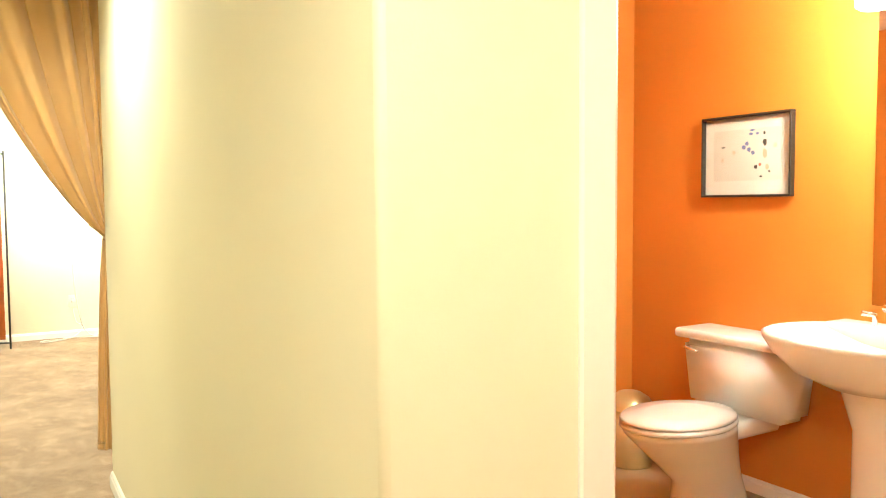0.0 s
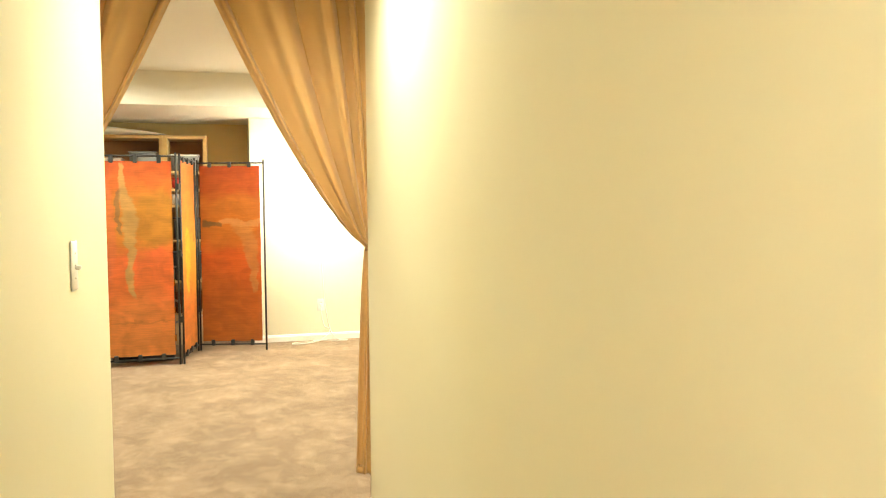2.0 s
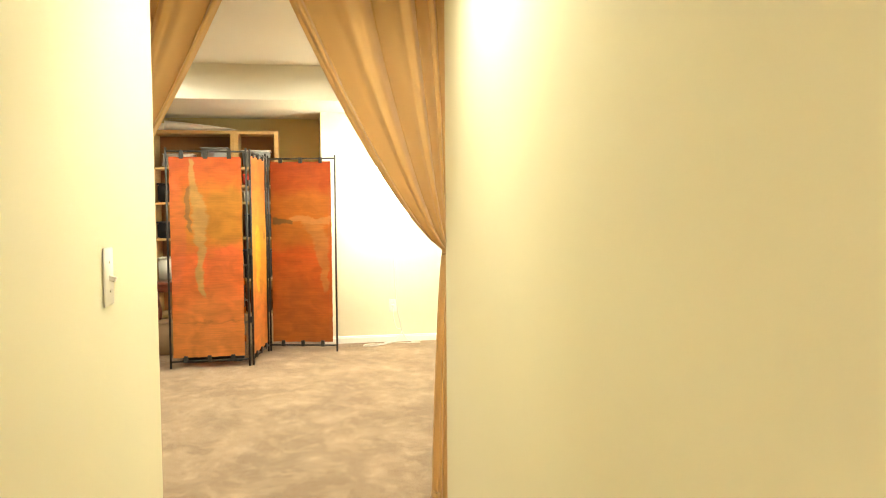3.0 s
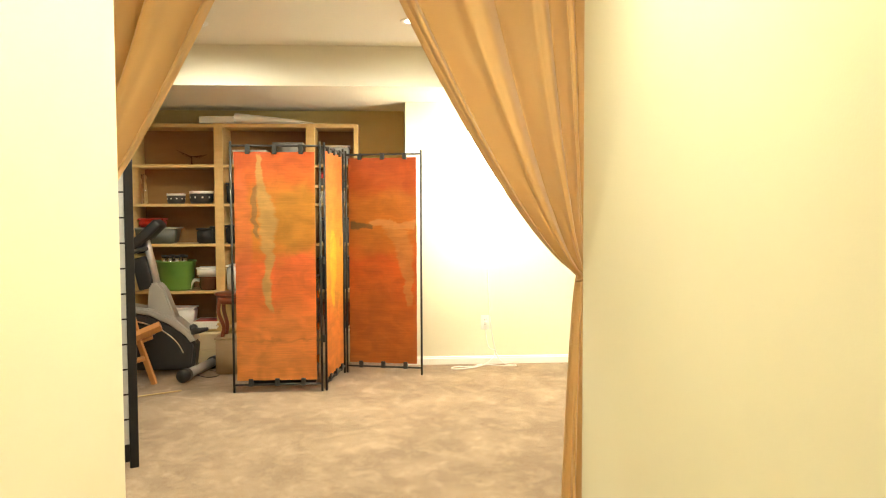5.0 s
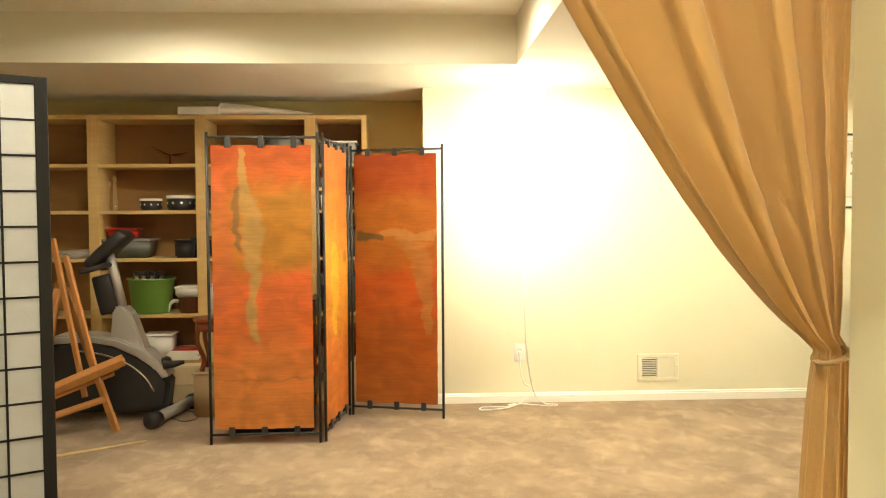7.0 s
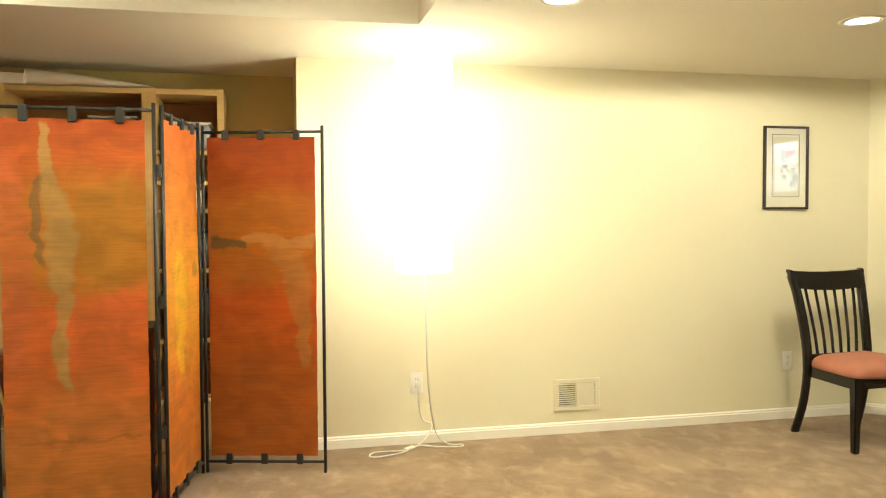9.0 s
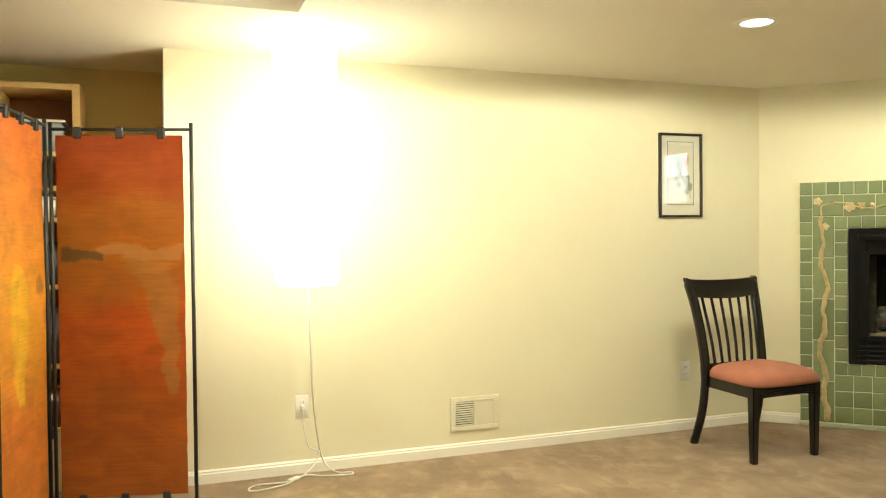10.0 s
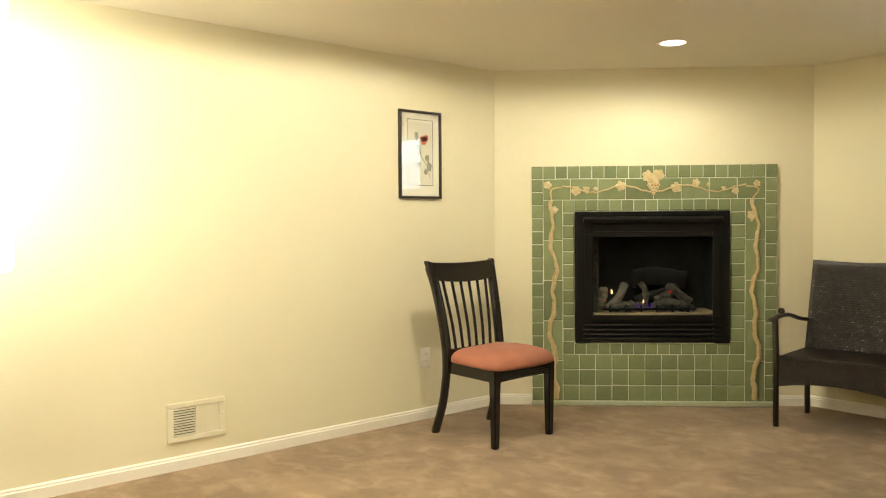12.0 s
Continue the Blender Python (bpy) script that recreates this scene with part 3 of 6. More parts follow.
def baseboard(name, x0, y0, x1, y1, h=0.067):
    """A moulded skirting along a plan line; the room lies to the right of it."""
    length = math.hypot(x1 - x0, y1 - y0)
    prof = [(0, 0), (-0.014, 0), (-0.014, h * 0.72), (-0.010, h * 0.80), (-0.010, h * 0.90), (-0.004, h), (0, h)]
    bm = bmesh.new()
    a = [bm.verts.new((0, y, z)) for y, z in prof]
    b = [bm.verts.new((length, y, z)) for y, z in prof]
    bm.faces.new(a)
    bm.faces.new(b[::-1])
    for k in range(len(a)):
        bm.faces.new((a[k], b[k], b[(k + 1) % len(a)], a[(k + 1) % len(a)]))
    bmesh.ops.recalc_face_normals(bm, faces=bm.faces)
    return setting(name, moved(bm, upright(x0, y0, x1, y1)), TRIM, "white moulded baseboard")


baseboard("baseboard_north", 0.06, BACK, 3.675, BACK)
dv = (DB - DA).normalized()
baseboard("baseboard_fireplace", DA.x, DA.y, *(DA + dv * 0.238).xy)
baseboard("baseboard_fireplace_east", *(DA + dv * 1.776).xy, DB.x, DB.y)
baseboard("baseboard_east", 5.141, 6.299, 5.141, 3.185)
baseboard("baseboard_hall_east", 0.414, 3.183, 0.356, 0.386)
baseboard("baseboard_bathroom_east", 2.74, 2.33, 2.74, -0.95)

# ---- fixtures ----


# also draws trim and lens for the added, unseen cans
def can_light(x, y, z):
    t = thing("recessed_light", pose(x, y, z), "lit round recessed ceiling downlight with white trim", "ceiling light", "recessed lights")
    part("trim_ring", lathe([(0.068, 0.0), (0.068, -0.004), (0.095, -0.005), (0.098, -0.001), (0.098, 0.0)], 40), TRIM, t, "white trim ring", True)
    part("lens", lathe([(0.0, -0.0015), (0.068, -0.0015), (0.068, -0.001), (0.0, -0.001)], 40), CAN_GLOW, t, "glowing lens")


for cx, cy in CANS_LOW:
    can_light(cx, cy, LOW)
for cx, cy in CANS_TRAY_AND_FILL:
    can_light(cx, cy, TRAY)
can_light(*CAN_HALL, HALL_C)
can_light(*FILL_CAN_ENTRY, HALL_C)

# paper lantern hanging from the low ceiling, with its cord
lantern = thing("paper_lantern", pose(0.667, 7.20, 1.003), "tall lit white paper column lantern hanging from the ceiling", "lantern")
R = 0.145
part("shade", lathe([(R * 0.9, 0.0)] + [(R + 0.003 * math.sin(k * math.pi), 0.02 + k * 0.0555) for k in range(20)] + [(R * 0.9, 1.10)], 40), LANTERN, lantern, "glowing ribbed paper shade", True)
for k in range(20):
    z = 0.02 + k * 0.0555
    part("wire_rib", tube([(1.012 * R * math.cos(a), 1.012 * R * math.sin(a), z) for a in [2 * math.pi * j / 32 for j in range(33)]], 0.0011, 4), WHITE_PLASTIC, lantern)
part("top_wire", tube([(-R * 0.9, 0, 1.10), (0, 0, 1.105), (R * 0.9, 0, 1.10)], 0.002, 5), BLACK_METAL, lantern)
part("ceiling_hook", tube([(0, 0, 1.105), (0, 0, 1.12), (0.01, 0, 1.135), (0, 0, 1.147)], 0.003, 6), BLACK_METAL, lantern)


def smooth_path(pts, n=8):
    """Catmull-Rom through the points."""
    p = [Vector(q) for q in pts]
    p = [2 * p[0] - p[1]] + p + [2 * p[-1] - p[-2]]
    out = []
    for i in range(1, len(p) - 2):
        for k in range(n):
            t = k / n
            out.append(0.5 * (2 * p[i] + (p[i + 1] - p[i - 1]) * t + (2 * p[i - 1] - 5 * p[i] + 4 * p[i + 1] - p[i + 2]) * t * t + (3 * p[i] - p[i - 1] - 3 * p[i + 1] + p[i + 2]) * t ** 3))
    out.append(p[-2])
    return out


cord = thing("power_cord", pose(0, 0, 0), "white lamp cord looped loosely on the carpet by the wall", "cord")
part("cable", tube(smooth_path([(0.667, 7.20, 1.003), (0.68, 7.22, 0.75), (0.71, 7.33, 0.42), (0.78, 7.50, 0.12), (0.86, 7.56, 0.02), (0.945, 7.565, 0.006), (0.93, 7.53, 0.006), (0.80, 7.555, 0.006), (0.72, 7.60, 0.006),
                                (0.66, 7.56, 0.006), (0.60, 7.49, 0.006), (0.46, 7.44, 0.006), (0.415, 7.465, 0.006), (0.46, 7.53, 0.006), (0.60, 7.525, 0.006), (0.68, 7.56, 0.010), (0.76, 7.615, 0.05), (0.79, 7.64, 0.11), (0.74, 7.645, 0.14), (0.715, 7.645, 0.25), (0.711, 7.64, 0.34)]), 0.0042, 6), WHITE_PLASTIC, cord, "", True)
part("inline_switch", moved(box(-0.035, 0.035, -0.012, 0.012, 0.0, 0.018, 0.006, 2), pose(0.645, 7.545, 0.001, 0, 0, 35)), WHITE_PLASTIC, cord, "white in-line rocker switch", True)
part("plug", box(0.699, 0.723, 7.628, 7.658, 0.332, 0.358, 0.004), WHITE_PLASTIC, cord, "white plug")


def outlet(m, label):
    """Duplex outlet: plate on the wall plane y = 0, facing -y."""
    t = thing("wall_outlet", m, label, "outlet", "wall outlets")
    part("cover_plate", box(-0.036, 0.036, -0.006, -0.0005, -0.06, 0.06, 0.004, 2), WHITE_PLASTIC, t, "", True)
    for dz in (-0.021, 0.021):
        part("socket", moved(lathe([(0.0, 0.0), (0.0165, 0.0), (0.0165, 0.003), (0.0, 0.003)], 20), pose(0, -0.006, dz, 90, 0, 0)), WHITE_PLASTIC, t)
        # dark strips in place of the shaded slot holes
        part("slot", box(-0.0075, -0.0055, -0.0095, -0.0088, dz - 0.003, dz + 0.006), DARK, t)
        part("slot", box(0.0055, 0.0075, -0.0095, -0.0088, dz - 0.003, dz + 0.006), DARK, t)


outlet(pose(0.711, BACK, 0.345), "white duplex wall outlet with a plug in it")
outlet(pose(3.092, BACK, 0.368), "white duplex wall outlet in the shadow of the chair")

# light switch on the west hallway wall
sp = thing("light_switch", pose(-0.50, 2.05, 1.14, 0, 0, 90), "white rocker light switch plate on the hallway wall", "switch")
part("cover_plate", box(-0.036, 0.036, -0.006, -0.0005, -0.06, 0.06, 0.004, 2), WHITE_PLASTIC, sp, "", True)
part("toggle", moved(box(-0.005, 0.005, -0.020, -0.004, -0.006, 0.006, 0.002), pose(0, 0, 0, 20, 0, 0)), WHITE_PLASTIC, sp)
for dz in (-0.03, 0.03):
    part("screw", moved(lathe([(0.0, 0.0), (0.003, 0.0), (0.003, 0.0015), (0.0, 0.002)], 10), pose(0, -0.006, dz, 90, 0, 0)), WHITE_PLASTIC, sp)

# floor register in the wall
VENT_PAINT = material("cream_vent_enamel", (0.76, 0.71, 0.55), 0.45, dark=(0.70, 0.65, 0.49), scale=9, grain=120, bump=0.02)
vent = thing("wall_vent", pose(1.675, BACK, 0.228), "cream metal wall register with louvres and damper", "vent")
fr = bmesh.new()
for a in ((-0.145, 0.145, 0.068, 0.095), (-0.145, 0.145, -0.095, -0.068), (-0.145, -0.112, -0.068, 0.068), (0.112, 0.145, -0.068, 0.068), (-0.008, 0.008, -0.068, 0.068)):
    add_box(fr, a[0], a[1], -0.012, -0.001, a[2], a[3], 0.003)
part("frame", fr, VENT_PAINT, vent)
# flat dark sheet stands in for the shaded duct opening
part("backing", box(-0.112, 0.112, -0.003, -0.001, -0.068, 0.068), DARK, vent, "flat dark sheet for the shade behind the louvres")
for k in range(11):
    part("louvre", moved(box(-0.112, -0.008, -0.0058, 0.0058, -0.0008, 0.0008), pose(0, -0.008, -0.062 + k * 0.0124, 30, 0, 0)), VENT_PAINT, vent)
part("damper_plate", box(0.008, 0.112, -0.0065, -0.0045, -0.068, 0.068), VENT_PAINT, vent, "closed damper plate")
part("lever", box(0.120, 0.132, -0.022, -0.012, 0.012, 0.02, 0.002), VENT_PAINT, vent)

# ---- curtains ----


def curtain(name, x_tie, side, seed, creases):
    """Panel hung on a rod and drawn aside to a tie-back; side +1 gathers to the right. creases: where the deep
    folds part, from the gathered edge (0) to the leading edge (1)."""
    t = thing(name, pose(0, 0, 0), "tan linen curtain held back with a tie", "curtain", "curtains")
    top, tie, hem = 2.20, 1.12, 0.13
    nu, nv = 220, 120
    bm = bmesh.new()
    grid = []
    for i in range(nv + 1):
        v = i / nv
        z = top + (hem - top) * v
        above = z > tie
        if above:
            s = z - tie
            w = 0.03 + 0.61 * s ** 0.75
            outer = x_tie + side * 0.015
            depth = 0.012 + 0.088 * s ** 0.5
            pucker = 0.007 * math.exp(-((s - 0.16) / 0.16) ** 2)
        else:
            s = (tie - z) / (tie - hem)
            w = 0.041 + 0.056 * s ** 0.6
            outer = x_tie + side * 0.028
            depth = 0.010 + 0.014 * s ** 0.5
            pucker = 0.0
        row = []
        for j in range(nu + 1):
            u = j / nu
            lean = u + 0.05 * noise.noise((u * 1.6, v * 1.8, seed))
            k = max(i for i in range(len(creases) - 1) if creases[i] <= max(lean, creases[0]))
            wide = creases[k + 1] - creases[k]
            f = min(1.0, max(0.0, (lean - creases[k]) / wide))
            ridge = (math.sin(math.pi / 2 * f / 0.2) if f < 0.2 else math.cos(math.pi / 2 * (f - 0.2) / 0.8) ** 0.8) * min(1.0, 0.35 + wide * 2.6) * min(1.0, 0.62 + u * 1.5)
            roll = 0.05 * math.sin(2 * math.pi * f * 2 + k + 2.0 * v) * math.sin(math.pi * f)
            x = outer - side * w * u ** 1.05 - side * 0.15 * depth * wide * 3 * math.sin(2 * math.pi * f)
            y = 3.262 - depth * (ridge + roll) + 0.010 * noise.noise((u * 5, v * 7, seed + 3)) * min(1, s * 2)
            y += pucker * noise.noise((u * 6 + z * 7, z * 26 - u * 9, seed + 9))
            y += 0.0016 * noise.noise((u * 16, z * 9, seed + 5))
            zz = z + 0.008 * noise.noise((u * 3, v * 3, seed + 5)) * min(1, s)
            row.append(bm.verts.new((x, y, zz + (0.028 * u if v > 0.98 else 0))))
        grid.append(row)
    for a, b in zip(grid, grid[1:]):
        for k in range(nu):
            bm.faces.new((a[k], a[k + 1], b[k + 1], b[k]))
    bmesh.ops.solidify(bm, geom=bm.faces[:], thickness=0.003)
    part("drape", bm, CURTAIN, t, "tan linen drape in deep folds", True)
    part("tie_back", tube([(x_tie + side * 0.018 - side * 0.016 * (1 - math.cos(a)), 3.252 + 0.026 * math.sin(a), tie - 0.012 + 0.008 * math.cos(a)) for a in [2 * math.pi * k / 20 for k in range(21)]], 0.0035, 8, 0.8), TIE_CORD, t, "brown cord tie-back", True)
    return t


curtain("curtain", 0.429, 1, 3, (0.0, 0.11, 0.25, 0.50, 0.89, 1.03))
curtain("curtain", -0.935, -1, 8, (0.0, 0.16, 0.40, 0.62, 0.90, 1.03))
rod = thing("curtain_rod", pose(0, 0, 0), "dark metal curtain rod over the opening", "curtain rod")
part("rod", tube([(-0.945, 3.235, 2.205), (0.55, 3.235, 2.205)], 0.012, 12), BLACK_METAL, rod, "", True)
for x in (-0.90, 0.50):
    part("bracket", box(x - 0.01, x + 0.01, 3.186, 3.235, 2.192, 2.22, 0.002), BLACK_METAL, rod)

# ---- folding painted screen ----
screen = thing("folding_screen", pose(0, 0, 0), "three-leaf iron folding screen with orange hand-painted panels", "folding screen")
HINGE = [(-1.172, 6.78), (-0.545, 6.79), (-0.43, 7.41), (0.177, 7.265)]


def leaf(name, a, b, mat, top, label, drop=0.056):
    m = upright(*a, *b)
    length = math.hypot(b[0] - a[0], b[1] - a[1])
    f = bmesh.new()
    x0, x1 = 0.008, length - 0.008
    add_tube(f, [(x0, 0, 0.0), (x0, 0, top)], 0.0085, 8)
    add_tube(f, [(x1, 0, 0.0), (x1, 0, top)], 0.0085, 8)
    add_tube(f, [(x0, 0, top - 0.03), (x1, 0, top - 0.03)], 0.0075, 8)
    add_tube(f, [(x0, 0, 0.055), (x1, 0, 0.055)], 0.0075, 8)
    lf = part(name, moved(f, m), BLACK_METAL, screen, label, True)
    px0, px1, pz0, pz1 = 0.030, length - 0.044, 0.085, top - drop
    pb = bmesh.new()
    nx, nz = 14, 40
    rows = []
    rnd = random.Random(len(name) + int(a[0] * 100))
    for i in range(nz + 1):
        z = pz0 + (pz1 - pz0) * i / nz
        rows.append([])
        for j in range(nx + 1):
            x = px0 + (px1 - px0) * j / nx
            jit = 0.0015 if j in (0, nx) or i in (0, nz) else 0
            rows[-1].append(pb.verts.new((x + rnd.uniform(-jit, jit), 0.006 * noise.noise((x * 3, z * 2, a[0] * 5)), z + rnd.uniform(-jit, jit))))
    for p, q in zip(rows, rows[1:]):
        for k in range(nx):
            pb.faces.new((p[k], p[k + 1], q[k + 1], q[k]))
    bmesh.ops.solidify(pb, geom=pb.faces[:], thickness=0.004)
    uv = pb.loops.layers.uv.new("across_and_up")
    for fc in pb.faces:
        for lp in fc.loops:
            lp[uv].uv = ((lp.vert.co.x - px0) / (px1 - px0), (lp.vert.co.z - pz0) / (pz1 - pz0))
    pn = new("painted_panel", put(moved(pb, m), "painted_panel", mat))
    pn.parent = lf
    for frac in (0.17, 0.50, 0.83):
        x = px0 + (px1 - px0) * frac
        for z0, z1 in ((top - drop - 0.014, top - 0.020), (0.044, 0.098)):
            c = new("clip", put(moved(box(x - 0.016, x + 0.016, -0.0115, 0.0115, z0, z1, 0.003), m), "clip", CLIP_METAL))
            c.parent = lf
    return lf


leaf("leaf", HINGE[0], HINGE[1], PANEL_A, 1.755, "iron leaf with an orange panel and pale band", 0.073)
leaf("leaf", (HINGE[1][0] + 0.02, HINGE[1][1] + 0.01), HINGE[2], PANEL_B, 1.75, "iron leaf with a golden orange panel")
leaf("leaf", (HINGE[2][0] + 0.012, HINGE[2][1] + 0.004), HINGE[3], PANEL_C, 1.735, "iron leaf with a dark rust panel")
for x, y in (((HINGE[1][0] + 0.008), HINGE[1][1]), (HINGE[2][0], HINGE[2][1] + 0.004)):
    for z in (0.35, 0.9, 1.45):
        part("hinge", lathe([(0.0, 0), (0.013, 0), (0.013, 0.05), (0.0, 0.05)], 10, c=(x, y, z)), BLACK_METAL, screen)

# ---- shoji screen ----
shoji = thing("shoji_screen", pose(0, 0, 0), "black wooden shoji folding screen with rice paper panes", "folding screen")
SJ = [(-1.328, 5.23), (-1.685, 5.028), (-1.375, 4.72), (-1.72, 4.43)]


def shoji_leaf(a, b):
    length = math.hypot(b[0] - a[0], b[1] - a[1])
    m = upright(*a, *b)
    f = bmesh.new()
    top = 1.774
    add_box(f, 0.0, 0.042, -0.01, 0.01, 0.0, top, 0.002)
    add_box(f, length - 0.042, length, -0.01, 0.01, 0.0, top, 0.002)
    add_box(f, 0.042, length - 0.042, -0.009, 0.009, top - 0.027, top, 0.002)
    add_box(f, 0.042, length - 0.042, -0.009, 0.009, 0.035, 0.122, 0.002)
    lf = part("leaf", moved(f, m), SHOJI_BLACK, shoji)
    z0, z1 = 0.122, top - 0.027
    nc, nr = 3, 13
    for k in range(1, nc):
        x = 0.042 + (length - 0.084) * k / nc
        o = new("lattice_bar", put(moved(box(x - 0.004, x + 0.004, -0.006, 0.006, z0, z1), m), "lattice_bar", SHOJI_BLACK))
        o.parent = lf
    for k in range(1, nr):
        z = z0 + (z1 - z0) * k / nr
        o = new("lattice_bar", put(moved(box(0.042, length - 0.042, -0.0055, 0.0055, z - 0.004, z + 0.004), m), "lattice_bar", SHOJI_BLACK))
        o.parent = lf
    o = new("paper_pane", put(moved(box(0.042, length - 0.042, -0.001, 0.001, z0, z1), m), "paper_pane", PAPER))
    o.parent = lf


for a, b in zip(SJ, SJ[1:]):
    shoji_leaf(a, b)
for (x, y) in SJ[1:3]:
    for z in (0.25, 0.9, 1.55):
        part("hinge", lathe([(0.0, 0), (0.009, 0), (0.009, 0.06), (0.0, 0.06)], 10, c=(x, y, z)), CHROME, shoji)

# ---- bookcases in the alcove ----
SHELF_Y0, SHELF_Y1 = 7.912, 8.26
LEVELS = [0.06, 0.285, 0.605, 1.0, 1.335, 1.66]


def bookcase(x0, x1, extra=()):
    t = thing("bookcase", pose(0, 0, 0), "pine bookcase with open shelves holding household things", "bookcase", "pine bookcases")
    for xa, xb in ((x0, x0 + 0.036), (x1 - 0.036, x1)):
        part("side_panel", box(xa, xb, SHELF_Y0, SHELF_Y1, 0, 2.0, 0.0008), PINE, t)
    part("top_board", box(x0 + 0.036, x1 - 0.036, SHELF_Y0 + 0.002, SHELF_Y1, 1.968, 1.998, 0.002), PINE_H, t)
    part("back_panel", box(x0 + 0.036, x1 - 0.036, SHELF_Y1 - 0.012, SHELF_Y1 - 0.002, 0, 1.968), BACK_BOARD, t, "back panel in a darker brown than the sides")
    for z in list(LEVELS) + list(extra):
        part("shelf", box(x0 + 0.036, x1 - 0.036, SHELF_Y0 + 0.004, SHELF_Y1 - 0.012, z - 0.024, z, 0.002), PINE_H, t)
    part("plinth", box(x0 + 0.036, x1 - 0.036, SHELF_Y0 + 0.02, SHELF_Y0 + 0.04, 0, 0.036), PINE_H, t)
    return t


bookcase(-2.99, -2.2305)
bookcase(-2.230, -1.4905)
bookcase(-1.490, -0.7325)
bookcase(-0.732, -0.333, (1.49,))

# ---- things on and about the shelves ----


def bin_box(name, x, y, z, w, d, h, mat, lidmat, label, category, taper=0.85, lid=True, m=None):
    t = thing(name, m or pose(x, y, z), label, category)
    bm = bmesh.new()
    r = bmesh.ops.create_cube(bm, size=1)
    for v in r["verts"]:
        k = taper if v.co.z < 0 else 1.0
        v.co = Vector((v.co.x * w * k, v.co.y * d * k, (v.co.z + 0.5) * h))
    bmesh.ops.bevel(bm, geom=bm.edges[:], offset=min(0.012, h * 0.2), segments=2, affect='EDGES')
    part("body", bm, mat, t, "", True)
    if lid:
        part("lid", box(-w * 0.53, w * 0.53, -d * 0.53, d * 0.53, h, h + 0.014, 0.004), lidmat, t)
    else:
        rim = bmesh.new()
        for a in ((-w * .53, w * .53, -d * .53, -d * .48), (-w * .53, w * .53, d * .48, d * .53), (-w * .53, -w * .48, -d * .48, d * .48), (w * .48, w * .53, -d * .48, d * .48)):
            add_box(rim, *a, h - 0.012, h + 0.002, 0.002)
        part("rim", rim, lidmat, t)
    return t


S = LEVELS
bin_box("storage_bin", -2.04, 8.06, S[3], 0.34, 0.24, 0.135, TEAL_PLASTIC, GREY_PLASTIC, "dark grey-green plastic bin on a pine shelf", "bin", lid=False)
bin_box("food_box", -2.075, 8.05, S[3] + 0.139, 0.20, 0.15, 0.06, RED_PLASTIC, RED_PLASTIC, "red plastic box on top of a grey bin", "box", 0.95)
for k, (x, w, h) in enumerate(((-1.625, 0.13, 0.115), (-1.555, 0.05, 0.13))):
    bin_box("small_box", x, 8.0, S[3], w, 0.12, h, BLACK_PLASTIC, BLACK_PLASTIC, "small black box on a pine shelf", "box", 0.98)


def bowl(x, y, z, r, h, label):
    t = thing("patterned_bowl", pose(x, y, z), label, "bowl", "patterned bowls")
    part("body", lathe([(0, 0), (r * 0.85, 0), (r * 0.98, h * 0.25), (r, h * 0.8), (r * 0.97, h * 0.8), (r * 0.94, h * 0.3), (0, 0.006)], 28), BLACK_PLASTIC, t, "black glazed body", True)
    part("rim_band", lathe([(r * 0.99, h * 0.8), (r * 1.02, h * 0.82), (r * 1.02, h), (r * 0.97, h), (r * 0.96, h * 0.8)], 28), WHITE_PLASTIC, t, "white rim", True)
    for k in range(10):
        a = 2 * math.pi * k / 10
        part("medallion", moved(lathe([(0, 0), (r * 0.09, 0), (r * 0.09, 0.002), (0, 0.003)], 8), pose(r * 0.985 * math.cos(a), r * 0.985 * math.sin(a), h * 0.5, 90, 0, math.degrees(a) + 90)), WHITE_PLASTIC, t)
    return t


bowl(-1.87, 8.02, S[4], 0.075, 0.085, "black and white patterned lidded bowl")
bowl(-1.66, 8.02, S[4], 0.098, 0.105, "black and white patterned bowl stack")
bw2 = thing("glass_bottle", pose(-2.135, 8.03, S[4]), "clear glass bottle on a pine shelf", "bottle")
part("body", lathe([(0, 0), (0.028, 0), (0.030, 0.012), (0.027, 0.09), (0.025, 0.15), (0.017, 0.185), (0.016, 0.20), (0.026, 0.215), (0.024, 0.245), (0.0, 0.25)], 20), CLEAR, bw2, "", True)
fan = thing("wire_rack", pose(-1.75, 8.08, S[5]), "dark folded wire rack on a pine shelf", "rack")
for k in range(5):
    part("wire", tube([(-0.12 + 0.02 * k, 0.02 * k - 0.04, 0.13 - 0.018 * k), (0.0, 0, 0.075), (0.14 - 0.02 * k, 0.02 * k - 0.04, 0.09 - 0.006 * k)], 0.0018, 5), BROWN_GLAZE, fan)
part("stand", lathe([(0, 0), (0.035, 0), (0.03, 0.01), (0.006, 0.016), (0.004, 0.08), (0, 0.08)], 14), BROWN_GLAZE, fan)

bucket = thing("green_tub", pose(-1.885, 8.04, S[2]), "green plastic tub full of jars on a pine shelf", "tub")
part("body", lathe([(0, 0), (0.125, 0), (0.135, 0.02), (0.158, 0.235), (0.166, 0.24), (0.166, 0.25), (0.152, 0.25), (0.128, 0.02), (0, 0.014)], 36), GREEN_PLASTIC, bucket, "", True)
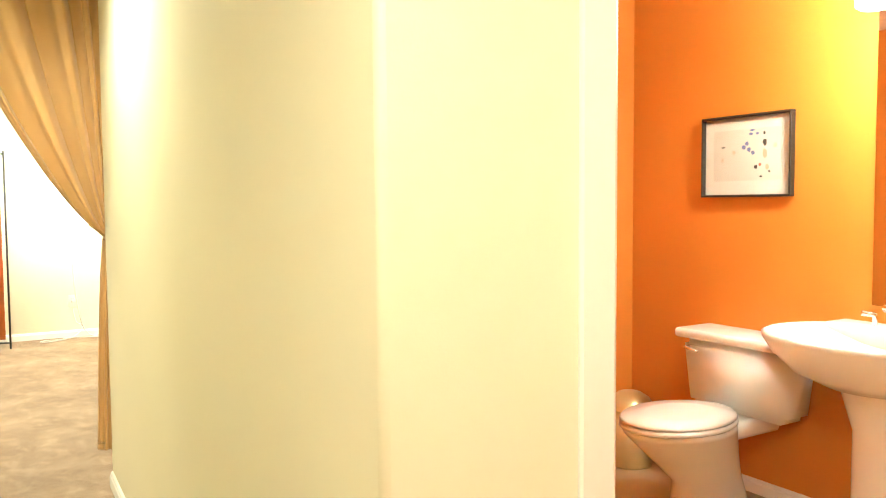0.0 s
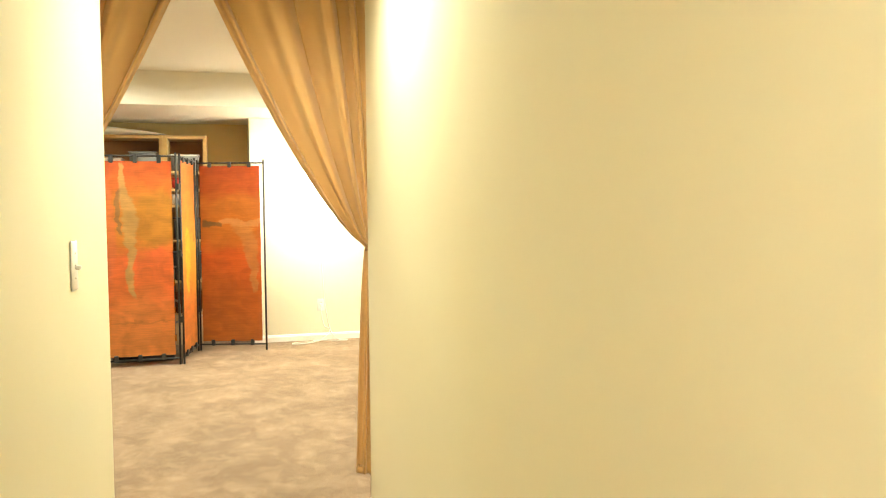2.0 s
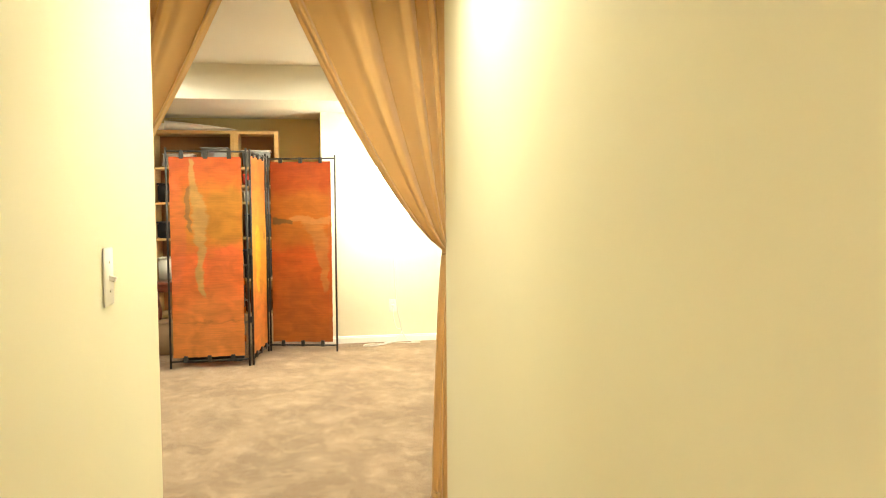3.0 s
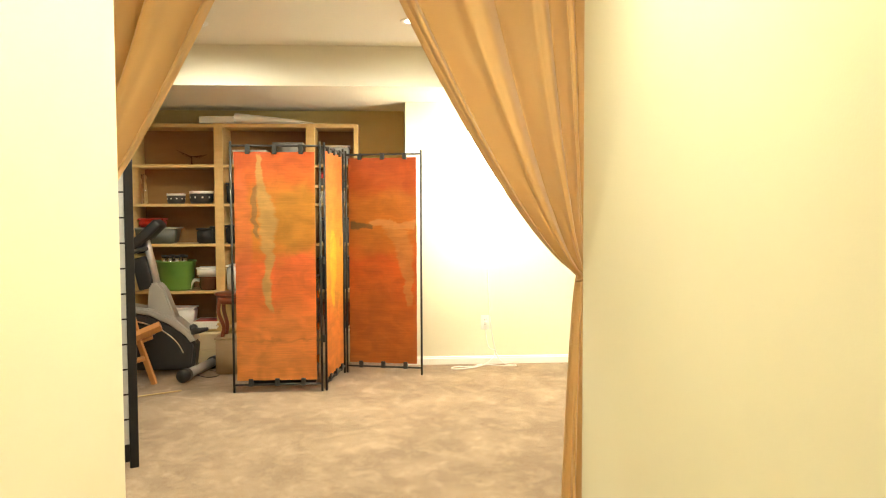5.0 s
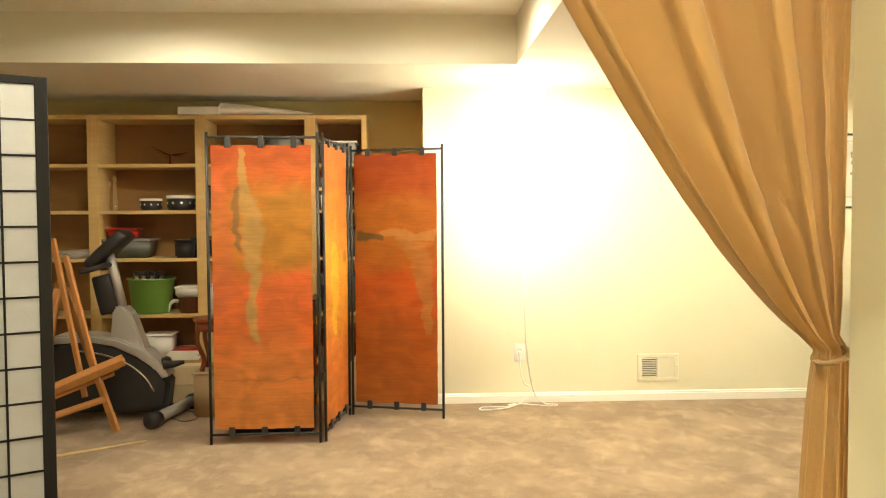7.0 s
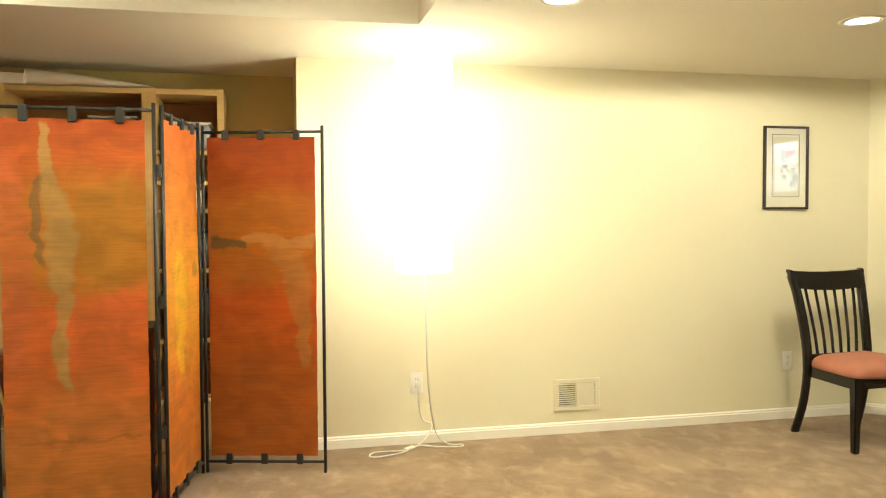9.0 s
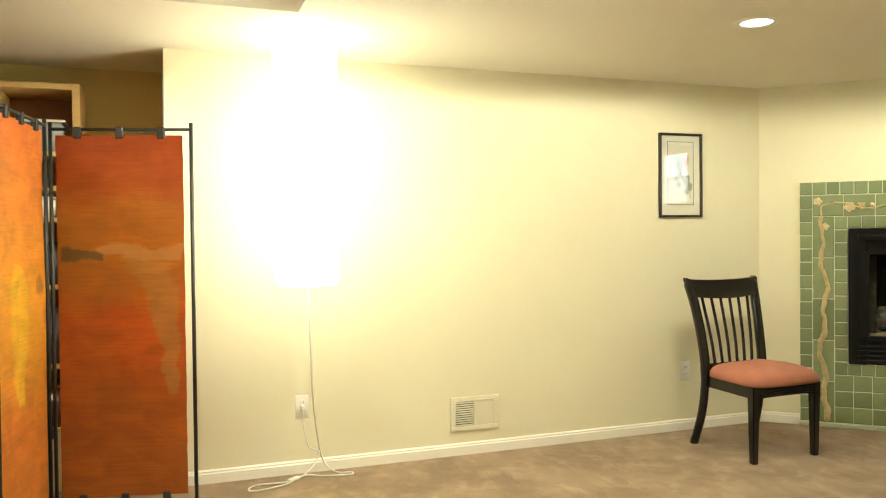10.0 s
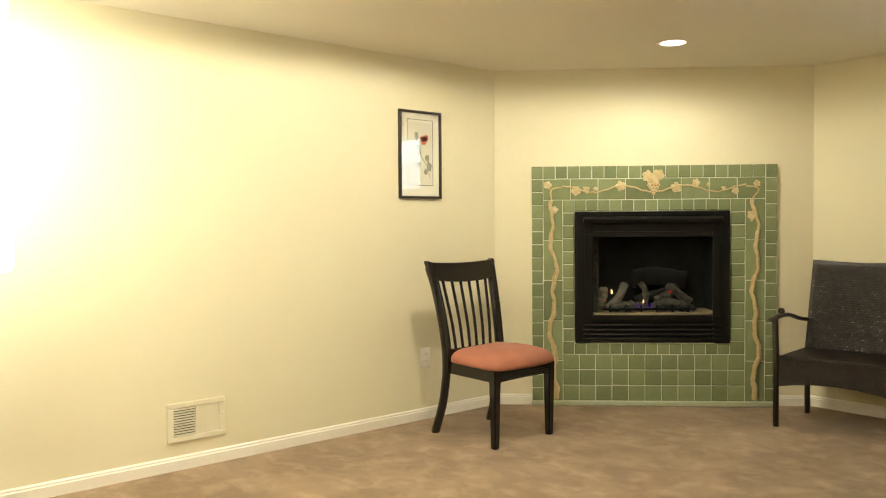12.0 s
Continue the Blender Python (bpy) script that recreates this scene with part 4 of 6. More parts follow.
for k, (jx, jy) in enumerate(((-0.09, -0.03), (-0.035, -0.05), (0.02, -0.045), (0.075, -0.02), (-0.05, 0.05), (0.03, 0.05))):
    j = thing("metal_jar", pose(-1.885 + jx, 8.04 + jy, S[2] + 0.16), "small steel jar standing in a green tub", "jar", "steel jars")
    part("body", lathe([(0, 0), (0.024, 0), (0.024, 0.12), (0, 0.12)], 14), CHROME, j, "", True)
    part("lid", lathe([(0, 0.12), (0.026, 0.12), (0.026, 0.136), (0, 0.138)], 14), BLACK_PLASTIC, j)
bin_box("white_carton", -1.61, 8.03, S[2] + 0.115, 0.17, 0.16, 0.075, WHITE_PAPER, WHITE_PAPER, "white carton resting on a brown bowl", "carton", 1.0, lid=False)
pot = thing("brown_pot", pose(-1.605, 8.03, S[2]), "brown glazed casserole pot on a pine shelf", "pot")
part("body", lathe([(0, 0), (0.075, 0), (0.088, 0.04), (0.085, 0.10), (0.09, 0.112), (0.0, 0.112)], 24), BROWN_GLAZE, pot, "", True)
part("handle", tube([(-0.085, 0, 0.08), (-0.12, -0.01, 0.085), (-0.15, -0.02, 0.06), (-0.165, -0.02, 0.01)], 0.014, 8), WHITE_PLASTIC, pot, "curved white handle", True)
bin_box("white_tub", -1.83, 8.04, S[1], 0.20, 0.18, 0.16, WHITE_PLASTIC, WHITE_PLASTIC, "white plastic tub on a low shelf", "tub", 0.85)
frm = thing("empty_picture", pose(-2.10, 8.0, S[1]), "small empty pine picture frame leaning on a shelf", "picture frame")
for a in ((-0.08, 0.08, 0.0, 0.025), (-0.08, 0.08, 0.155, 0.18), (-0.08, -0.055, 0.025, 0.155), (0.055, 0.08, 0.025, 0.155)):
    part("rail", moved(box(a[0], a[1], -0.008, 0.008, a[2], a[3], 0.002), pose(0, 0, 0.001, -8, 0, 0)), PINE, frm)
for k in range(5):
    bin_box("magazine", -1.63 + 0.012 * math.sin(k * 2.1), 8.02, S[1] + 0.0125 * k, 0.20, 0.24, 0.012, (WHITE_PAPER, BLACK_PLASTIC, WHITE_PAPER, RED_PLASTIC, RED_PLASTIC)[k], WHITE_PAPER, ("white", "black", "white", "red", "red")[k] + " magazine in a stack on a low shelf", "magazine", 1.0, lid=False)
dr = thing("drawer_box", pose(-1.625, 7.80, 0.0), "cream two-drawer box on the carpet before the shelves", "drawer unit")
part("body", box(-0.13, 0.13, -0.02, 0.11, 0, 0.262, 0.003), CREAM_BOX, dr)
for z in (0.006, 0.134):
    part("drawer_front", box(-0.126, 0.126, -0.03, -0.02, z, z + 0.122, 0.003), CREAM_BOX, dr)
bin_box("cardboard_box", -1.31, 7.52, 0.0, 0.24, 0.24, 0.275, CARD, CARD, "plain brown cardboard box on the carpet", "box", 1.0)
st = thing("plant_stand", pose(-1.31, 7.52, 0.289), "red-stained carved wooden stand on a cardboard box", "stand")
part("top", lathe([(0, 0.315), (0.13, 0.315), (0.142, 0.325), (0.142, 0.338), (0.13, 0.345), (0, 0.345)], 30), RED_WOOD, st, "", True)
for k in range(4):
    a = radians(45 + 90 * k)
    part("leg", tube(smooth_path([(0.12 * math.cos(a), 0.12 * math.sin(a), 0.31), (0.135 * math.cos(a), 0.135 * math.sin(a), 0.2), (0.09 * math.cos(a), 0.09 * math.sin(a), 0.08), (0.105 * math.cos(a), 0.105 * math.sin(a), 0.0)]), 0.016, 8), RED_WOOD, st, "", True)
part("apron", lathe([(0.118, 0.26), (0.128, 0.262), (0.128, 0.316), (0.118, 0.316)], 30), RED_WOOD, st, "", True)

# left bookcase and hidden bays
for k in range(4):
    p = single("plate", lathe([(0, 0), (0.07, 0), (0.13, 0.012), (0.13, 0.015), (0.07, 0.006), (0, 0.005)], 24), WHITE_PLASTIC, pose(-2.40, 8.03, S[3] + 0.014 * k), "white plate in a stack on a pine shelf", "plate", "plates", True)
bin_box("storage_bin", -0.92, 8.03, S[5], 0.24, 0.22, 0.17, GREY_PLASTIC, GREY_PLASTIC, "translucent grey storage bin on a top shelf", "bin", 0.9)
bin_box("plastic_bag", -1.24, 8.02, S[5], 0.26, 0.2, 0.12, WHITE_PLASTIC, WHITE_PLASTIC, "crumpled pale plastic bag on a top shelf", "bag", 1.1, lid=False)
bin_box("storage_bin", -0.54, 8.03, S[5], 0.26, 0.22, 0.145, GREY_PLASTIC, WHITE_PLASTIC, "grey storage bin with a white lid", "bin", 0.88)
bin_box("tape_box", -0.56, 8.02, S[4], 0.20, 0.2, 0.10, WHITE_PAPER, WHITE_PAPER, "white paper box on a narrow shelf", "box", 1.0, lid=False)
bin_box("tool_case", -0.52, 8.02, S[3], 0.26, 0.2, 0.20, BLACK_PLASTIC, BLACK_PLASTIC, "black tool case on a narrow shelf", "case", 1.0)
bin_box("red_tin", -0.60, 7.97, 1.49, 0.12, 0.1, 0.09, RED_PLASTIC, RED_PLASTIC, "small red tin on a narrow shelf", "tin", 1.0)
bin_box("dark_basket", -0.54, 8.02, S[2], 0.27, 0.22, 0.26, BLACK_PLASTIC, BLACK_PLASTIC, "dark basket on a narrow shelf", "basket", 0.9)
bin_box("dark_basket", -0.54, 8.02, S[1], 0.27, 0.22, 0.20, BROWN_GLAZE, BROWN_GLAZE, "brown basket on a low shelf", "basket", 0.9)
for k, (x, z, h, mt, lb) in enumerate(((-0.86, S[4], 0.2, BLUE_INK, "blue"), (-1.35, S[4], 0.16, BLACK_PLASTIC, "black"), (-0.86, S[3], 0.2, GREY_PLASTIC, "grey"), (-1.36, S[3], 0.14, BLACK_PLASTIC, "black"), (-0.86, S[2], 0.25, BLACK_PLASTIC, "black"), (-1.36, S[2], 0.2, WHITE_PAPER, "white"))):
    bin_box("storage_box", x, 8.0, z, 0.16, 0.2, h, mt, mt, lb + " storage box on a pine shelf", "box", 0.97)
drl = thing("drawer_box", pose(-0.56, 7.82, 0.0), "pale two-drawer box on the carpet behind the screen", "drawer unit")
part("body", box(-0.16, 0.16, -0.02, 0.085, 0, 0.27, 0.003), CREAM_BOX, drl)
for z in (0.006, 0.138):
    part("drawer_front", box(-0.155, 0.155, -0.03, -0.02, z, z + 0.126, 0.003), CREAM_BOX, drl)

case = bin_box("equipment_case", -0.86, 7.12, 0.0, 0.50, 0.26, 0.78, BLACK_PLASTIC, BLACK_PLASTIC, "black upright equipment case behind the screen", "case", 0.97)
for z in (0.18, 0.42, 0.66):
    part("latch", box(0.246, 0.262, -0.06, -0.02, z - 0.03, z + 0.03, 0.004), CHROME, case, "bright steel latch")
part("handle", tube(smooth_path([(0.25, 0.03, 0.30), (0.285, 0.03, 0.33), (0.285, 0.03, 0.47), (0.25, 0.03, 0.50)]), 0.009, 8), GREY_PLASTIC, case, "", True)

# white rolls and boards lying on the bookcases
rl = single("paper_sheaf", moved(box(-0.145, 0.145, -0.1, 0.1, 0.0, 0.058, 0.006, 2), pose(-1.50, 8.01, 2.001)), WHITE_PAPER, pose(0, 0, 0), "flat white packet lying on a bookcase", "packet")
rb = bmesh.new()
rows = []
for i in range(31):
    x = -1.36 + 0.66 * i / 30
    h = 0.088 * (1 - i / 30) ** 0.7 + 0.006
    ring = []
    for k in range(10):
        a = 2 * math.pi * k / 10
        ring.append(rb.verts.new((x, 7.99 + 0.07 * math.cos(a), 2.0 + h * 0.5 + h * 0.5 * math.sin(a) + 0.003 * noise.noise((x * 9, k, 1)))))
    rows.append(ring)
for p, q in zip(rows, rows[1:]):
    for k in range(10):
        rb.faces.new((p[k], p[(k + 1) % 10], q[(k + 1) % 10], q[k]))
rb.faces.new(rows[0])
rb.faces.new(rows[-1][::-1])
single("paper_roll", rb, WHITE_PAPER, pose(0, 0, 0), "long loose white paper roll lying on a bookcase", "paper roll", "", True)

# ---- exercise bike ----
bike = thing("exercise_bike", pose(0, 0, 0), "grey and black upright exercise bike on the carpet", "exercise bike")
BY = 7.40
shroud = [(-2.55, 0.07), (-2.62, 0.25), (-2.50, 0.42), (-2.25, 0.51), (-2.05, 0.525), (-1.88, 0.49), (-1.74, 0.42), (-1.62, 0.34), (-1.555, 0.25), (-1.575, 0.09), (-1.64, 0.06)]
sb = prism(shroud, BY - 0.075, BY + 0.075)
bmesh.ops.bevel(sb, geom=[e for e in sb.edges if abs((e.verts[0].co - e.verts[1].co).y) < 0.01], offset=0.025, segments=2, affect='EDGES')
part("lower_shroud", sb, BLACK_PLASTIC, bike, "black plastic drive cover")
arch = [(-2.62, 0.30), (-2.50, 0.46), (-2.25, 0.55), (-2.05, 0.56), (-1.86, 0.525), (-1.70, 0.45), (-1.60, 0.36), (-1.56, 0.285), (-1.605, 0.272), (-1.665, 0.345), (-1.76, 0.412), (-1.9, 0.478), (-2.05, 0.508), (-2.25, 0.495), (-2.46, 0.42), (-2.56, 0.30)]
ab = prism(arch, BY - 0.088, BY + 0.088)
bmesh.ops.bevel(ab, geom=[e for e in ab.edges if abs((e.verts[0].co - e.verts[1].co).y) < 0.01], offset=0.014, segments=2, affect='EDGES')
part("arched_cover", ab, SILVER_PLASTIC, bike, "silver arched cover")
part("trim_stripe", tube(smooth_path([(-2.12, BY - 0.079, 0.455), (-1.95, BY - 0.079, 0.425), (-1.80, BY - 0.079, 0.36), (-1.70, BY - 0.079, 0.275), (-1.65, BY - 0.079, 0.19)], 6), 0.008, 8), CHROME, bike, "bright trim stripe", True)
neck = prism([(-1.925, 0.50), (-1.905, 0.72), (-1.845, 0.735), (-1.79, 0.68), (-1.70, 0.43), (-1.80, 0.46)], BY - 0.062, BY + 0.062)
bmesh.ops.bevel(neck, geom=neck.edges[:], offset=0.014, segments=2, affect='EDGES')
part("neck_cover", neck, SILVER_PLASTIC, bike, "silver neck cover")
part("mast", tube([(-1.86, BY, 0.71), (-1.90, BY, 0.90), (-1.945, BY, 1.09)], 0.029, 12), SILVER_PLASTIC, bike, "grey tubular mast", True)
con = moved(box(-0.155, 0.155, -0.10, 0.10, -0.038, 0.038, 0.02, 2), pose(-1.935, BY, 1.085, 0, -43, 0))
cn = part("console", con, BLACK_PLASTIC, bike, "black console tilted to the rider", True)
o = new("display", put(moved(box(-0.06, 0.05, -0.06, 0.06, 0.0385, 0.0415), pose(-1.935, BY, 1.085, 0, -43, 0)), "display", GREY_PLASTIC))
o.parent = cn
for sd in (-1, 1):
    hb = part("handlebar", tube(smooth_path([(-1.92, BY, 0.99), (-1.95, BY + sd * 0.08, 0.985), (-2.00, BY + sd * 0.15, 0.965), (-2.06, BY + sd * 0.17, 0.955)]), 0.017, 8), BLACK_PLASTIC, bike, "foam-gripped handlebar", True)
    part("crank", tube([(-2.02, BY + sd * 0.08, 0.33), (-2.02, BY + sd * 0.11, 0.33), (-2.02 - sd * 0.13, BY + sd * 0.115, 0.36)], 0.012, 8), SILVER_PLASTIC, bike, "", True)
    part("pedal", box(-2.02 - sd * 0.13 - 0.05, -2.02 - sd * 0.13 + 0.05, BY + sd * 0.12 - (0.0 if sd > 0 else 0.09), BY + sd * 0.12 + (0.09 if sd > 0 else 0.0), 0.345, 0.375, 0.006), BLACK_PLASTIC, bike)
part("side_bottle_cage", moved(box(-0.06, 0.055, -0.05, 0.05, -0.125, 0.125, 0.015, 2), pose(-1.955, BY, 0.80, 0, -13, 0)), BLACK_PLASTIC, bike, "black water bottle holder", True)
part("resistance_knob", moved(lathe([(0, 0), (0.03, 0), (0.033, 0.03), (0.02, 0.05), (0, 0.05)], 14), pose(-1.60, BY - 0.05, 0.37, 0, 75, 0)), BLACK_PLASTIC, bike, "", True)
part("grip_strap", tube([(-1.58, BY - 0.1, 0.36), (-1.52, BY - 0.1, 0.365), (-1.46, BY - 0.08, 0.375)], [0.03, 0.022, 0.012], 8), BLACK_PLASTIC, bike, "", True)
part("front_stabiliser", tube([(-1.60, 7.185, 0.052), (-1.505, 7.65, 0.052)], 0.036, 12), SILVER_PLASTIC, bike, "grey front stabiliser bar", True)
for (x, y), (x2, y2) in (((-1.612, 7.125), (-1.597, 7.20)), ((-1.508, 7.635), (-1.493, 7.71))):
    part("end_cap", tube([(x, y, 0.05), (x2, y2, 0.05)], 0.05, 12), BLACK_PLASTIC, bike, "black wheel cap", True)
part("rear_stabiliser", tube([(-2.60, 7.18, 0.052), (-2.60, 7.62, 0.052)], 0.036, 12), SILVER_PLASTIC, bike, "", True)
part("frame_spine", box(-2.60, -1.56, BY - 0.03, BY + 0.03, 0.05, 0.10, 0.01), BLACK_PLASTIC, bike)
part("seat_post", tube([(-2.38, BY, 0.45), (-2.42, BY, 0.78)], 0.024, 10), SILVER_PLASTIC, bike, "", True)
part("saddle", box(-2.58, -2.30, BY - 0.12, BY + 0.12, 0.78, 0.86, 0.035, 3), BLACK_PLASTIC, bike, "black padded saddle", True)
cable = single("thin_cable", tube(smooth_path([(-1.60, 7.42, 0.004), (-1.47, 7.30, 0.004), (-1.40, 7.36, 0.004), (-1.44, 7.50, 0.004), (-1.56, 7.60, 0.004)]), 0.003, 5), BLACK_PLASTIC, pose(0, 0, 0), "thin dark cable lying on the carpet", "cable")

# ---- easel ----
easel = thing("easel", pose(0, 0, 0), "brown beech artist's easel standing on the carpet", "easel")


def bar(a, b, w, d):
    """A rectangular batten between two points."""
    a, b = Vector(a), Vector(b)
    z = (b - a).normalized()
    x = Vector((0.93, -0.37, 0)).cross(z).cross(z) * -1
    x.normalize()
    y = z.cross(x)
    mm = Matrix((x, y, z)).transposed().to_4x4()
    mm.translation = a
    return moved(box(-w / 2, w / 2, -d / 2, d / 2, 0, (b - a).length, 0.003), mm)


part("leg", bar((-1.855, 7.10, 0.0), (-2.16, 7.16, 0.86), 0.045, 0.025), EASEL_WOOD, easel)
part("leg", bar((-2.30, 6.92, 0.0), (-2.19, 7.12, 0.86), 0.045, 0.025), EASEL_WOOD, easel)
part("leg", bar((-2.45, 7.40, 0.0), (-2.20, 7.16, 0.90), 0.04, 0.025), EASEL_WOOD, easel)
part("mast", bar((-2.02, 7.06, 0.22), (-2.22, 7.14, 1.16), 0.035, 0.022), EASEL_WOOD, easel)
part("mast", bar((-1.93, 7.04, 0.30), (-2.14, 7.12, 1.06), 0.035, 0.022), EASEL_WOOD, easel)
part("canvas_ledge", bar((-2.20, 6.98, 0.27), (-1.79, 7.06, 0.44), 0.06, 0.05), EASEL_WOOD, easel)
part("ledge_back", bar((-2.18, 7.02, 0.24), (-1.86, 7.09, 0.36), 0.05, 0.02), EASEL_WOOD, easel)
part("crossbar", bar((-2.27, 6.95, 0.10), (-1.92, 7.09, 0.20), 0.05, 0.022), EASEL_WOOD, easel)
for ob in easel.children:
    ob.location.x += 0.05
single("wood_stick", tube([(-1.95, 6.60, 0.007), (-1.55, 6.86, 0.007)], 0.006, 6), PINE_H, pose(0, 0, 0), "thin pale wooden stick on the carpet", "stick")

# ---- dining chair ----


def dining_chair(m):
    t = thing("dining_chair", m, "black lacquered dining chair with a coral velvet seat", "chair")
    lac = BLACK_LACQUER
    hw, hb, dp = 0.235, 0.205, 0.43
    for sx in (-1, 1):
        lg = bmesh.new()
        for (w0, z0), (w1, z1) in ((((0.017), 0.0), (0.024, 0.410)),):
            vs = []
            for w, z in ((w0, z0), (w1, z1)):
                vs.append([lg.verts.new((sx * (hw - 0.022) + dx * w, 0.025 + dy * w, z)) for dx, dy in ((-1, -1), (1, -1), (1, 1), (-1, 1))])
            for k in range(4):
                lg.faces.new((vs[0][k], vs[0][(k + 1) % 4], vs[1][(k + 1) % 4], vs[1][k]))
            lg.faces.new(vs[0][::-1])
            lg.faces.new(vs[1])
        bmesh.ops.recalc_face_normals(lg, faces=lg.faces)
        bmesh.ops.bevel(lg, geom=lg.edges[:], offset=0.004, segments=2, affect='EDGES')
        part("front_leg", lg, lac, t)
        path = smooth_path([(sx * (hb + 0.012), dp + 0.060, 0.0), (sx * (hb + 0.003), dp - 0.002, 0.20), (sx * (hb + 0.003), dp - 0.03, 0.42), (sx * (hb + 0.008), dp - 0.01, 0.60), (sx * (hb + 0.02), dp + 0.035, 0.80), (sx * (hb + 0.035), dp + 0.075, 0.93)], 5)
        part("rear_leg", tube(path, [0.024] * 10 + [0.027] * (len(path) - 10), 8), lac, t, "curved rear leg and back post", True)
    part("top_rail", moved(add_prism(bmesh.new(), [(-0.262, 0.952), (-0.255, 0.963), (-0.235, 0.955), (-0.12, 0.948), (0, 0.946), (0.12, 0.948), (0.235, 0.955), (0.255, 0.963), (0.262, 0.952), (0.238, 0.855), (0.12, 0.842), (0, 0.838), (-0.12, 0.842), (-0.238, 0.855)], dp - 0.262, dp - 0.228), Matrix(((1, 0, 0, 0), (0, 1, 0.34, 0), (0, 0, 1, 0), (0, 0, 0, 1)))), lac, t, "curved crest rail")
    part("lower_rail", box(-hb, hb, dp - 0.042, dp - 0.018, 0.435, 0.475, 0.006), lac, t)
    for k in range(6):
        u = -1 + 2 * k / 5
        part("spindle", tube(smooth_path([(u * 0.135, dp - 0.028, 0.46), (u * 0.147, dp - 0.006, 0.62), (u * 0.168, dp + 0.048, 0.86)], 6), 0.0085, 8), lac, t, "", True)
    ap = bmesh.new()
    add_prism(ap, [(-hw + 0.02, 0.345), (-0.15, 0.352), (0, 0.356), (0.15, 0.352), (hw - 0.02, 0.345), (hw - 0.02, 0.412), (-hw + 0.02, 0.412)], 0.008, 0.03)
    for v in ap.verts:
        v.co.y -= 0.022 * (1 - (v.co.x / hw) ** 2)
    part("front_apron", ap, lac, t, "bowed front apron")
    for k in range(4):
        part("apron_bead", tube([(x, 0.009 - 0.022 * (1 - (x / hw) ** 2), 0.364 + 0.0125 * k) for x in [-0.19 + 0.38 * i / 16 for i in range(17)]], 0.0048, 6), lac, t, "", True)
    for sx in (-1, 1):
        part("side_apron", moved(box(-0.011, 0.011, 0, dp - 0.04, 0.345, 0.412, 0.003), pose(sx * (hw - 0.018), 0.03, 0, 0, 0, sx * 3.5)), lac, t)
    part("rear_apron", box(-hb, hb, dp - 0.05, dp - 0.028, 0.345, 0.412, 0.003), lac, t)
    sb = bmesh.new()
    rings = []
    for i in range(13):
        f = i / 12
        rings.append((1 - 0.985 * (f ** 2.3), 0.412 + 0.092 * math.sin(f * math.pi / 2) ** 0.85))
    vs = []
    for k, z in [(0.97, 0.408)] + rings:
        row = []
        for j in range(40):
            a = 2 * math.pi * j / 40
            ca, sa = math.cos(a), math.sin(a)
            e = 0.27
            x = math.copysign(abs(ca) ** e, ca) * (hw + 0.012)
            y = math.copysign(abs(sa) ** e, sa) * (dp / 2 - 0.012)
            x *= 1 - 0.10 * (y / dp + 0.5)
            if sa < 0:
                y -= 0.020 * (1 - (x / hw) ** 2)
            row.append(sb.verts.new((x * k, dp / 2 - 0.03 + y * k, z + 0.006 * noise.noise((x * k * 9, y * k * 9, 4.0)) * (1 if z > 0.43 else 0))))
        vs.append(row)
    for p, q in zip(vs, vs[1:]):
        for k in range(40):
            sb.faces.new((p[k], p[(k + 1) % 40], q[(k + 1) % 40], q[k]))
    sb.faces.new(vs[0][::-1])
    sb.faces.new(vs[-1])
    bmesh.ops.recalc_face_normals(sb, faces=sb.faces)
    part("seat_cushion", sb, SEAT_FABRIC, t, "domed coral velvet seat", True)
    return t


dining_chair(pose(3.175, 6.905, 0, 0, 0, 2))

# ---- wicker armchair ----
wk = thing("wicker_armchair", pose(4.503, 5.887, 0, 0, 0, -83), "dark brown wicker armchair with metal arms", "armchair")


def weave(bm, corner, u, v, nu, nv, bulge=0.0042):
    """Basket weave: short raised strands laid alternately over a sheet from corner along u and v."""
    corner, u, v = Vector(corner), Vector(u), Vector(v)
    n = u.cross(v).normalized()
    for i in range(nu):
        for j in range(nv):
            off = 0.5 if j % 2 else 0.0
            a = corner + u * ((i + off + 0.04) / (nu + 0.5)) + v * ((j + 0.08) / nv)
            b = a + u * (0.92 / (nu + 0.5))
            h = v * (0.84 / nv)
            rows = []
            for s, up in ((0.0, 0.0), (0.25, 0.8), (0.5, 1.0), (0.75, 0.8), (1.0, 0.0)):
                p = a.lerp(b, s) + n * (bulge * up)
                rows.append([bm.verts.new(c) for c in (p, p + h * 0.5 + n * 0.0022, p + h)])
            for c, d in zip(rows, rows[1:]):
                for k in range(2):
                    bm.faces.new((c[k], d[k], d[k + 1], c[k + 1]))


for sx in (-1, 1):
    part("front_leg", tube([(sx * 0.315, 0.02, 0.0), (sx * 0.315, 0.02, 0.40), (sx * 0.315, 0.0, 0.615)], 0.017, 8), BRONZE, wk, "", True)
    part("rear_leg", tube([(sx * 0.29, 0.47, 0.0), (sx * 0.29, 0.46, 0.35)], 0.017, 8), BRONZE, wk, "", True)
    part("arm", tube(smooth_path([(sx * 0.315, -0.045, 0.615), (sx * 0.315, 0.06, 0.628), (sx * 0.315, 0.22, 0.622), (sx * 0.305, 0.36, 0.59), (sx * 0.29, 0.46, 0.575)]), 0.02, 8, 0.6), BRONZE, wk, "curved metal arm", True)
    part("arm_knob", lathe([(0, 0), (0.018, 0.004), (0.02, 0.016), (0.012, 0.03), (0, 0.032)], 12, c=(sx * 0.315, 0.10, 0.64)), BRONZE, wk, "", True)
